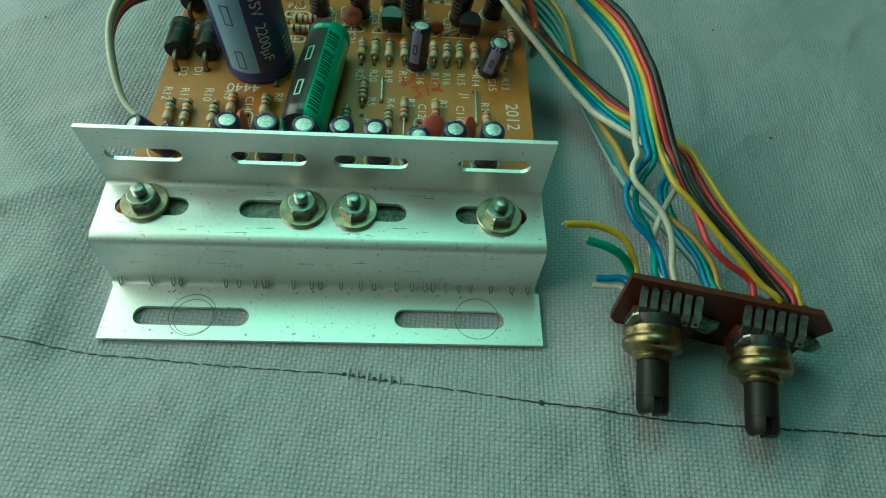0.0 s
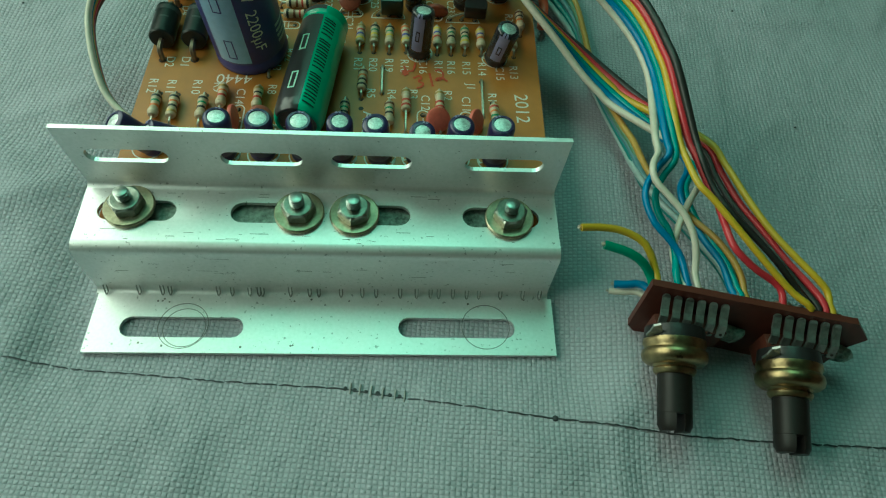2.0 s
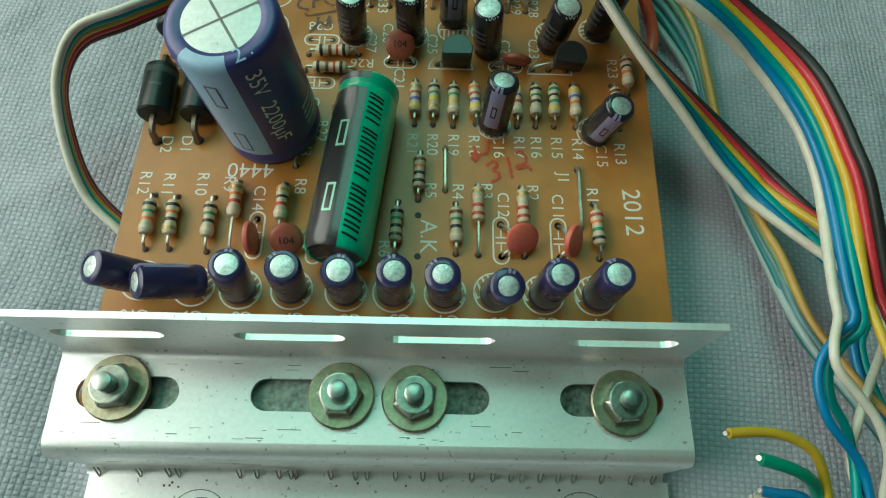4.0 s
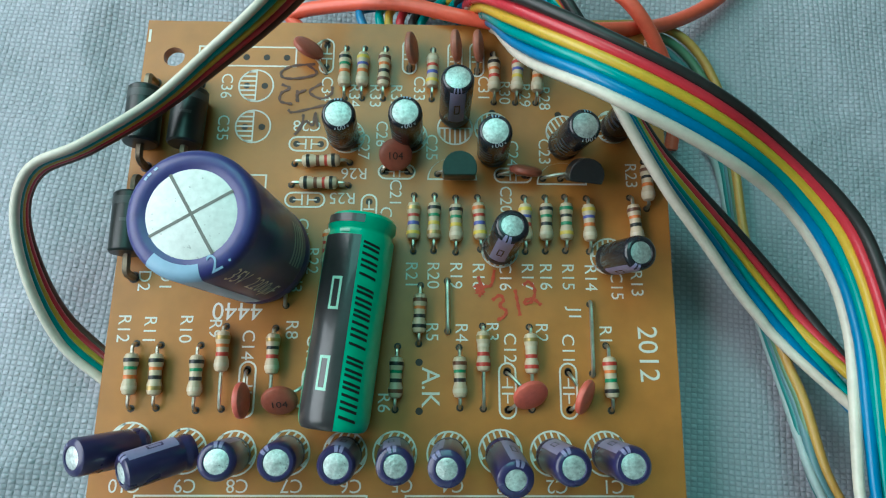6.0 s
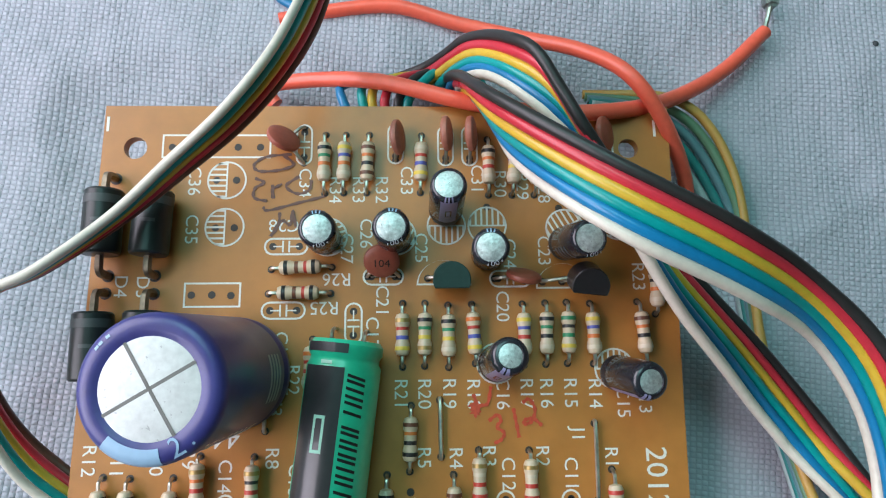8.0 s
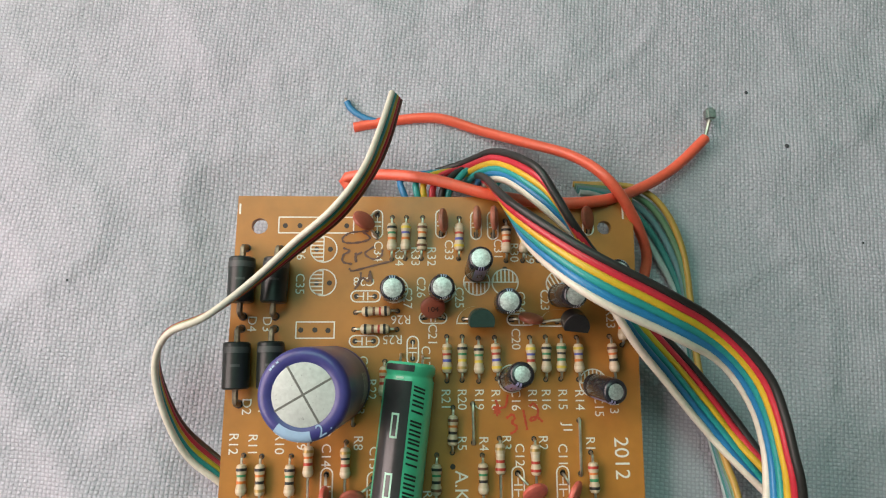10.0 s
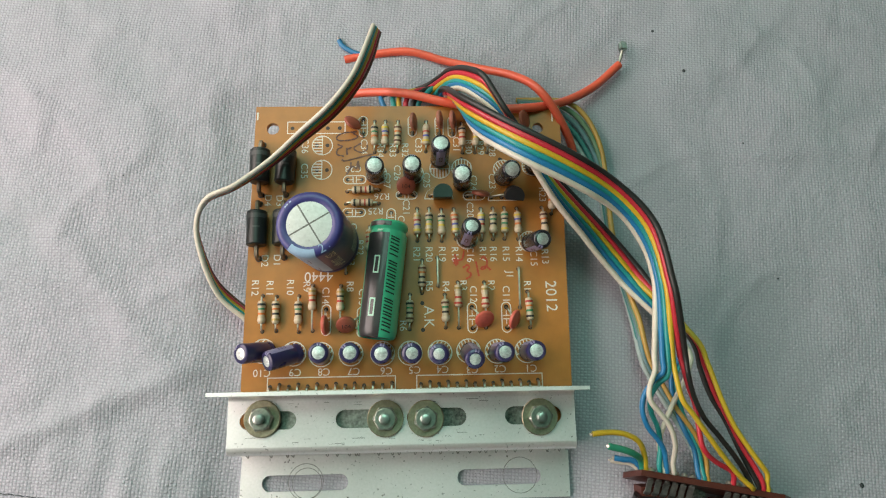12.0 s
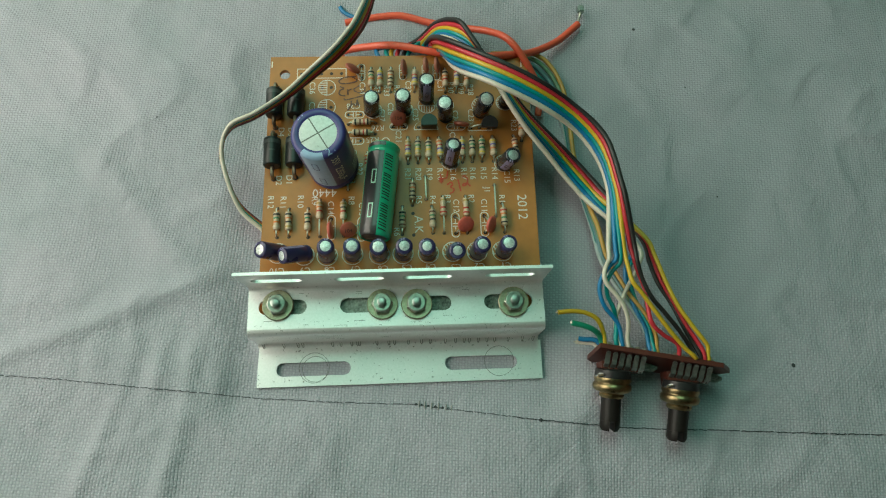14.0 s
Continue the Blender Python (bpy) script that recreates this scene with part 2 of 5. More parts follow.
WIRE = {
    "white": mat("white_insulation", (0.68, 0.62, 0.52), 0.32, spread=0.12, bump=0.1),
    "blue": mat("blue_insulation", (0.012, 0.18, 0.38), 0.30, spread=0.12, bump=0.1),
    "teal": mat("teal_insulation", (0.006, 0.28, 0.27), 0.30, spread=0.12, bump=0.1),
    "green": mat("green_insulation", (0.02, 0.28, 0.17), 0.36, spread=0.12, bump=0.1),
    "pale": mat("pale_grey_insulation", (0.34, 0.41, 0.40), 0.38, spread=0.12, bump=0.1),
    "slate": mat("slate_insulation", (0.10, 0.20, 0.22), 0.38, spread=0.12, bump=0.1),
    "amber": mat("amber_insulation", (0.46, 0.27, 0.06), 0.38, spread=0.12, bump=0.1),
    "sea": mat("sea_green_insulation", (0.03, 0.20, 0.19), 0.36, spread=0.12, bump=0.1),
    "moss": mat("moss_green_insulation", (0.11, 0.21, 0.12), 0.4, spread=0.12, bump=0.1),
    "yellow": mat("yellow_insulation", (0.60, 0.39, 0.035), 0.32, spread=0.12, bump=0.1),
    "red": mat("red_insulation", (0.54, 0.032, 0.050), 0.30, spread=0.12, bump=0.1),
    "black": mat("black_insulation", (0.025, 0.023, 0.022), 0.4, spread=0.2, bump=0.1),
    "brown": mat("brown_insulation", (0.13, 0.05, 0.03), 0.4, spread=0.2, bump=0.1),
    "grey": mat("grey_insulation", (0.30, 0.30, 0.29), 0.4, spread=0.15, bump=0.1),
    "coral": mat("coral_insulation", (0.82, 0.125, 0.070), 0.34, spread=0.10, bump=0.08),
}

# ---------------------------------------------------------------- building helpers (meshes are drawn in centimetres of the plan)
TOP = 1.295         # the board's upper face
ORIGIN = {}


def V(*a):
    return Vector(a[0] if len(a) == 1 else a)


def thing(name, at, label="", category="", group="", kind=""):
    ob = new(name)
    ob.empty_display_size = 0.002
    ob.location = V(at) * CM
    ORIGIN[ob.name] = V(at)
    return tagged(ob, label, category, group, kind)


def finish(bm, name, material, origin, smooth=True):
    bm.normal_update()
    me = bpy.data.meshes.new(name)
    for v in bm.verts:
        v.co = (v.co - origin) * CM
    bm.to_mesh(me)
    bm.free()
    me.materials.append(material)
    if smooth:
        me.shade_smooth()
        me.set_sharp_from_angle(angle=radians(38))
    return me


def part(name, bm, material, parent, label="", smooth=True):
    at = ORIGIN[parent.name]
    ob = new(name, finish(bm, name, material, at, smooth))
    ob.parent = parent
    ORIGIN[ob.name] = at
    return tagged(ob, label)


def single(name, bm, material, at, label, category, group="", kind="", smooth=True):
    ob = new(name, finish(bm, name, material, V(at), smooth))
    ob.location = V(at) * CM
    ORIGIN[ob.name] = V(at)
    return tagged(ob, label, category, group, kind)


def basis(axis):
    z = V(axis).normalized()
    x = V(1, 0, 0) if abs(z.x) < 0.9 else V(0, 1, 0)
    x = (x - z * x.dot(z)).normalized()
    return x, z.cross(x), z


def lathe(profile, base, axis, n=24, bm=None, start=0.0, sweep=360.0):
    """A turned body: profile of (radius, height) along axis from base; a sector when sweep is under 360."""
    bm = bm or bmesh.new()
    x, y, z = basis(axis)
    full = sweep >= 360
    count = n if full else n + 1
    rings = []
    for r, h in profile:
        ring = []
        for i in range(count):
            a = radians(start + sweep * i / n)
            ring.append(bm.verts.new(V(base) + z * h + (x * math.cos(a) + y * math.sin(a)) * r))
        rings.append(ring)
    for a, b in zip(rings, rings[1:]):
        for i in range(n):
            j = (i + 1) % count
            bm.faces.new((a[i], a[j], b[j], b[i]))
    if full:
        if profile[0][0] > 1e-4:
            bm.faces.new(rings[0][::-1])
        if profile[-1][0] > 1e-4:
            bm.faces.new(rings[-1])
    return bm


def smooth_path(points, per=6):
    """Catmull-Rom through the control points."""
    p = [V(q) for q in points]
    p = [p[0] * 2 - p[1]] + p + [p[-1] * 2 - p[-2]]
    out = []
    for i in range(1, len(p) - 2):
        for k in range(per):
            t = k / per
            a, b, c, d = p[i - 1], p[i], p[i + 1], p[i + 2]
            out.append(0.5 * (2 * b + (c - a) * t + (2 * a - 5 * b + 4 * c - d) * t * t + (3 * b - a - 3 * c + d) * t ** 3))
    out.append(p[-2])
    return out


def tube(points, radius, n=8, bm=None, cap=True):
    """A round wire along points; radius: one number, or one for each point."""
    bm = bm or bmesh.new()
    pts = [V(q) for q in points]
    rings, up = [], None
    radii = radius if isinstance(radius, list) else [radius] * len(pts)
    for i, q in enumerate(pts):
        d = (pts[min(i + 1, len(pts) - 1)] - pts[max(i - 1, 0)]).normalized()
        if up is None:
            up = basis(d)[0]
        up = (up - d * up.dot(d)).normalized()
        side = d.cross(up)
        rings.append([bm.verts.new(q + (up * math.cos(2 * math.pi * k / n) + side * math.sin(2 * math.pi * k / n)) * radii[i]) for k in range(n)])
    for a, b in zip(rings, rings[1:]):
        for k in range(n):
            bm.faces.new((a[k], a[(k + 1) % n], b[(k + 1) % n], b[k]))
    if cap:
        bm.faces.new(rings[0][::-1]), bm.faces.new(rings[-1])
    return bm


def box(lo, hi, bevel=0.0, bm=None):
    bm = bm or bmesh.new()
    made = bmesh.ops.create_cube(bm, size=1.0)["verts"]
    for v in made:
        v.co = V([(a + b) / 2 + c * (b - a) for a, b, c in zip(lo, hi, v.co)])
    if bevel:
        bmesh.ops.bevel(bm, geom=[e for e in bm.edges if all(v in made for v in e.verts)], offset=bevel, segments=2, affect="EDGES")
    return bm


def obround(cx, cy, w, h, n=8):
    """Outline of a slot with round ends, counter-clockwise."""
    r = min(w, h) / 2
    pts = []
    for k in range(2 * n + 2):
        a = math.pi * (k if k <= n else k - 1) / n - math.pi / 2
        ox = (w / 2 - r) * (1 if k <= n else -1) if w >= h else 0
        oy = 0
        if w < h:
            a += math.pi / 2
            oy = (h / 2 - r) * (1 if k <= n else -1)
        pts.append((cx + ox + r * math.cos(a), cy + oy + r * math.sin(a)))
    return pts


def circle(cx, cy, r, n=24):
    return [(cx + r * math.cos(2 * math.pi * k / n), cy + r * math.sin(2 * math.pi * k / n)) for k in range(n)]


def plate(outline, holes, place, thick, bm=None):
    """A sheet with holes right through it. place maps (u, v, w) to the plan; w runs from 0 down to -thick."""
    bm = bm or bmesh.new()
    edges, loops = [], []
    for loop in [outline] + list(holes):
        vs = [bm.verts.new((u, v, 0)) for u, v in loop]
        edges += [bm.edges.new((vs[i], vs[(i + 1) % len(vs)])) for i in range(len(vs))]
        loops.append(vs)
    top = [f for f in bmesh.ops.triangle_fill(bm, edges=edges, use_beauty=True, use_dissolve=False)["geom"] if isinstance(f, bmesh.types.BMFace)]
    for f in top:
        if f.normal.z < 0:
            f.normal_flip()
    if thick:
        low = {}
        for vs in loops:
            for v in vs:
                low[v] = bm.verts.new((v.co.x, v.co.y, -thick))
        for f in top:
            bm.faces.new([low[v] for v in reversed(f.verts)])
        for vs in loops:
            for i in range(len(vs)):
                a, b = vs[i], vs[(i + 1) % len(vs)]
                bm.faces.new((a, low[a], low[b], b))
    for v in bm.verts:
        v.co = V(place(*v.co))
    bmesh.ops.recalc_face_normals(bm, faces=bm.faces)
    return bm


def ring_outline(outer, inner, z, thick=0.004, bm=None):
    """A printed line: the strip between two outlines of equal count."""
    bm = bm or bmesh.new()
    a = [bm.verts.new((*p, z + thick)) for p in outer]
    b = [bm.verts.new((*p, z + thick)) for p in inner]
    c = [bm.verts.new((*p, z - 0.002)) for p in outer]
    d = [bm.verts.new((*p, z - 0.002)) for p in inner]
    for i in range(len(a)):
        j = (i + 1) % len(a)
        bm.faces.new((a[i], a[j], b[j], b[i]))
        bm.faces.new((c[i], c[j], a[j], a[i]))
        bm.faces.new((b[i], b[j], d[j], d[i]))
    return bm


TEXTS = {}


def letters(text):
    """Flat outlines of a word, 1 high, centred: a list of points and triangles."""
    if text not in TEXTS:
        c = bpy.data.curves.new("word", "FONT")
        c.body, c.align_x, c.align_y, c.size, c.resolution_u = text, "CENTER", "CENTER", 1.4, 3
        ob = new("word", c)
        bpy.context.view_layer.update()
        me = bpy.data.meshes.new_from_object(ob.evaluated_get(bpy.context.evaluated_depsgraph_get()))
        TEXTS[text] = ([v.co.copy() for v in me.vertices], [tuple(p.vertices) for p in me.polygons])
        bpy.data.objects.remove(ob)
        bpy.data.curves.remove(c)
        bpy.data.meshes.remove(me)
    return TEXTS[text]


def word(text, place, bm=None):
    """The word as a mesh, each point mapped by place(u, v)."""
    bm = bm or bmesh.new()
    co, faces = letters(text)
    vs = [bm.verts.new(V(place(c.x, c.y))) for c in co]
    for f in faces:
        if len(set(f)) > 2:
            try:
                bm.faces.new([vs[i] for i in f])
            except ValueError:
                pass
    return bm

# ---------------------------------------------------------------- the room round the table
def room():
    lo, hi = (-34, -130, -70), (120, 48, 135)
    t = 10
    wx, wz = (WINDOW_X[0] / CM, WINDOW_X[1] / CM), (WINDOW_Z[0] / CM, WINDOW_Z[1] / CM)
    sy, sz = (SIDE_Y[0] / CM, SIDE_Y[1] / CM), (SIDE_Z[0] / CM, SIDE_Z[1] / CM)
    square = lambda p, q: [(p[0], q[0]), (p[1], q[0]), (p[1], q[1]), (p[0], q[1])]
    north = plate(square((lo[0], hi[0]), (lo[2], hi[2])), [square(wx, wz)], lambda u, v, w: (u, hi[1] - w, v), t)
    single("wall_north", north, PLASTER, (0, hi[1], 0), "teal painted plaster wall with a window opening", "wall", kind="structure", smooth=False)
    # this opening is unseen and only holds the added side light
    west = plate(square((lo[1], hi[1] + t), (lo[2], hi[2])), [square(sy, sz)], lambda u, v, w: (lo[0] + w, u, v), t)
    single("wall_west", west, PLASTER, (lo[0], 0, 0), "teal painted plaster wall with a window opening", "wall", kind="structure", smooth=False)
    # unseen walls that close the room and tint its bounce light
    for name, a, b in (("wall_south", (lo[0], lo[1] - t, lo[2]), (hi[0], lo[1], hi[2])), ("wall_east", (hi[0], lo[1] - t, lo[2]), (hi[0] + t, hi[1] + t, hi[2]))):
        single(name, box(a, b), WARM_BOUNCE, a, "unseen red-brown wall, coloured for dim warm bounce light", "wall", kind="structure", smooth=False)
    single("ceiling", box((lo[0] - t, lo[1] - t, hi[2]), (hi[0] + t, hi[1] + t, hi[2] + t)), CEILING, (0, 0, hi[2]), "pale teal painted ceiling", "ceiling", kind="structure", smooth=False)
    single("floor", box((lo[0] - t, lo[1] - t, lo[2] - t), (hi[0] + t, hi[1] + t, lo[2])), WARM_BOUNCE, (0, 0, lo[2]), "unseen red-brown floor, coloured for dim warm bounce light", "floor", kind="structure", smooth=False)
    win = thing("window_1", (wx[0], hi[1], wz[0]), "white painted window frame in the wall", "window", kind="structure")
    for x0, x1, z0, z1 in ((wx[0], wx[0] + 3, wz[0], wz[1]), (wx[1] - 3, wx[1], wz[0], wz[1]), (wx[0] + 3, wx[1] - 3, wz[0], wz[0] + 3), (wx[0] + 3, wx[1] - 3, wz[1] - 3, wz[1])):
        part("window_frame", box((x0, hi[1] + 3, z0), (x1, hi[1] + 7, z1), 0.3), FRAME, win, smooth=False)
    win = thing("window_2", (lo[0], sy[0], sz[0]), "unseen white window frame added round the side light", "window", kind="structure")
    for y0, y1, z0, z1 in ((sy[0], sy[0] + 3, sz[0], sz[1]), (sy[1] - 3, sy[1], sz[0], sz[1]), (sy[0] + 3, sy[1] - 3, sz[0], sz[0] + 3), (sy[0] + 3, sy[1] - 3, sz[1] - 3, sz[1])):
        part("window_frame", box((lo[0] - 7, y0, z0), (lo[0] - 3, y1, z1), 0.3), FRAME, win, smooth=False)


room()


# ---------------------------------------------------------------- the cloth on the table
def cloth_height(x, y):
    """Soft folds of the cloth, in centimetres; the bracket and the board press it down."""
    out = math.hypot(max(abs(x + 0.2) - 4.4, 0.0), max(abs(y - 2.7) - 5.4, 0.0))
    k = min(1.0, out / 1.5)
    rise = k * k * (3 - 2 * k)
    h = 0.34 + 0.13 * noise.noise(V(x * 0.16, y * 0.16, 3.0)) + 0.085 * noise.noise(V(x * 0.42, y * 0.42, 9.0)) + 0.022 * noise.noise(V(x * 1.1 + y * 0.4, y * 0.9, 4.0))
    # thin creases pressed into the cloth
    for s, p in ((0.24, 20.0), (0.15, 33.0)):
        h += 0.055 * max(0.0, 1.0 - abs(noise.noise(V(x * s + y * 0.12, y * s * 1.2, p))) * 9.0) ** 2
    # a crease that runs from the side to the board's front corner
    d = (y + 1.03) - 0.375 * (x + 10.85)
    if x < -4.8:
        h += 0.12 * math.exp(-(d / 0.3) ** 2) * min(1.0, (-4.8 - x) / 1.5)
    # gathers in the cloth beside the board
    h += 0.13 * math.exp(-(((x + 8.5) * 0.9 + (y - 3.2) * 0.75) / 0.45) ** 2) * math.exp(-((x + 8.5) / 2.6) ** 2)
    h += 0.13 * math.exp(-(((x + 7.0) - (y + 5.2) * 0.25) / 0.30) ** 2) * math.exp(-((y + 4.8) / 1.6) ** 2)
    h += 0.12 * math.exp(-(((x + 9.2) - (y + 4.8) * 0.35) / 0.25) ** 2) * math.exp(-((y + 4.4) / 1.8) ** 2)
    # small puckers along the hem
    if x < -4.6:
        h += 0.045 * math.sin(x * 6.6 + 0.5 * math.sin(y * 1.7)) * math.exp(-((y - seam_y(x) - 0.8) / 0.9) ** 2) * min(1.0, (-4.6 - x) / 0.6) * math.exp(-((x + 6.8) / 3.0) ** 2)
    # a shallow fold beside the bracket's foot
    h += 0.10 * math.exp(-(((x - 2.2) * 0.55 + (y + 3.6)) / 0.35) ** 2) * math.exp(-((x - 2.8) / 2.0) ** 2)
    # the hem's edge, one layer of cloth thicker behind the seam
    h += 0.035 / (1 + math.exp(max(-40.0, min(40.0, -(y - seam_y(x)) * 14))))
    return h * rise + 0.09 * (1 - rise)


def seam_y(x):
    """Where the hem's stitched line runs."""
    run = ((-40.0, 0.6), (-10.6, -2.15), (-7.0, -2.62), (-4.5, -2.92), (-2.0, -3.13), (0.13, -3.26), (1.41, -3.46), (3.93, -3.85), (5.46, -4.04), (6.52, -4.17), (9.6, -4.36), (13.0, -4.58), (40.0, -6.0))
    for (x0, y0), (x1, y1) in zip(run, run[1:]):
        if x <= x1:
            return y0 + (y1 - y0) * (x - x0) / (x1 - x0)
    return run[-1][1]


def axis_steps(lo, hi, fine, far):
    out, s = [lo + fine * i for i in range(int((hi - lo) / fine) + 1)], fine
    while out[-1] < far:
        s *= 1.25
        out.append(out[-1] + s)
    s = fine
    while out[0] > -far:
        s *= 1.25
        out.insert(0, out[0] - s)
    return out


def cloth():
    xs, ys = axis_steps(-16, 16, 0.16, 26), axis_steps(-11, 16, 0.16, 34)
    bm = bmesh.new()
    grid = [[bm.verts.new((x, y, cloth_height(x, y) if max(abs(x), abs(y)) < 40 else 0.0)) for x in xs] for y in ys]
    for j in range(len(ys) - 1):
        for i in range(len(xs) - 1):
            bm.faces.new((grid[j][i], grid[j][i + 1], grid[j + 1][i + 1], grid[j + 1][i]))
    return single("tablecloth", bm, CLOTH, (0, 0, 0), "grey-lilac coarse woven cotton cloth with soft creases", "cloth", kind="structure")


cloth()
single("table", box((-33, -60, -8), (60, 46, -0.5), 0.5), mat("table_wood", (0.22, 0.13, 0.07), 0.5), (0, 0, -8), "plain wooden table under the cloth", "table", kind="structure", smooth=False)


# ---------------------------------------------------------------- the circuit board
def on_board(u, v, turn, size, x, y, z=TOP + 0.004):
    a = radians(turn)
    return (x + size * (u * math.cos(a) - v * math.sin(a)), y + size * (u * math.sin(a) + v * math.cos(a)), z)


def circuit_board():
    b = thing("circuit_board", (0, 4, TOP), "brown phenolic amplifier circuit board with white component print", "circuit board")
    outline = [(-4.32, -0.85), (4.10, -0.85), (4.17, 4.0), (4.25, 8.0), (-4.25, 8.0), (-4.29, 4.0)]
    holes = [circle(-3.77, 7.34, 0.17), circle(3.60, 7.33, 0.15)]
    base = part("board", plate(outline, holes, lambda u, v, w: (u, v, TOP + w), 0.16), BOARD, b, smooth=False)
    return b, base


PCB, PCB_BASE = circuit_board()


def printed(name, bm, label=""):
    return part(name, bm, INK, PCB, label, smooth=False)


def obround_print(x, y, w, h, pads=True, turn=False):
    line = 0.028
    bm = ring_outline(obround(x, y, w, h), obround(x, y, w - 2 * line, h - 2 * line), TOP)
    # a capacitor sign: two bars and their leads
    bar = lambda cx, cy, a, c: box((cx - a / 2, cy - c / 2, TOP - 0.002), (cx + a / 2, cy + c / 2, TOP + 0.004), bm=bm)
    if h > w:
        bar(x, y + 0.045, 0.17, 0.025), bar(x, y - 0.045, 0.17, 0.025), bar(x, y + 0.12, 0.02, 0.13), bar(x, y - 0.12, 0.02, 0.13)
        pads_at = [(x, y + h / 2 - 0.13), (x, y - h / 2 + 0.13)]
    else:
        bar(x + 0.045, y, 0.025, 0.17), bar(x - 0.045, y, 0.025, 0.17), bar(x + 0.12, y, 0.13, 0.02), bar(x - 0.12, y, 0.13, 0.02)
        pads_at = [(x + w / 2 - 0.13, y), (x - w / 2 + 0.13, y)]
    printed("capacitor_outline", bm)
    if pads:
        for p in pads_at:
            pad(*p)


def pad(x, y, r=0.055):
    # a flat dark disc stands for the shade inside the hole
    bm = bmesh.new()
    vs = [bm.verts.new((*p, TOP + 0.003)) for p in circle(x, y, r, 12)]
    bm.faces.new(vs)
    part("solder_hole", bm, HOLE_SHADE, PCB, "flat dark disc for the shade in a drilled hole", smooth=False)


def round_print(x, y, r, hatch=180.0):
    """A ring with one half hatched; hatch: the direction of the hatched half."""
    line = 0.026
    ring = printed("capacitor_ring", ring_outline(circle(x, y, r, 32), circle(x, y, r - line, 32), TOP))
    a = radians(hatch)
    ux, uy = math.cos(a), math.sin(a)
    n = 7
    strips = [(0.0, -r + 2 * r * (i + 0.5) / n, math.sqrt(max(0.0, r * r - (-r + 2 * r * (i + 0.5) / n) ** 2)) - 0.02, 0.015) for i in range(n)]
    for p0, s, p1, half in strips + [(-0.012, 0.0, 0.012, r - 0.03)]:
        bm = bmesh.new()
        bm.faces.new([bm.verts.new((x + ux * p - uy * q, y + uy * p + ux * q, TOP + (0.0045 if half > 0.1 else 0.004))) for p, q in ((p0, s - half), (p1, s - half), (p1, s + half), (p0, s + half))])
        part("hatch_line", bm, INK, ring, smooth=False)


def frame_print(x0, y0, x1, y1, line=0.026):
    bm = ring_outline([(x0, y0), (x1, y0), (x1, y1), (x0, y1)], [(x0 + line, y0 + line), (x1 - line, y0 + line), (x1 - line, y1 - line), (x0 + line, y1 - line)], TOP)
    printed("connector_outline", bm)


def half_round_print(x0, x1, y):
    cx, r = (x0 + x1) / 2, (x1 - x0) / 2
    arc = lambda rr, low: [(cx + rr * math.cos(math.pi * k / 16), y + low + (rr * math.sin(math.pi * k / 16)) * 0.92) for k in range(17)]
    printed("transistor_outline", ring_outline(arc(r, 0), arc(r - 0.026, 0.026), TOP))


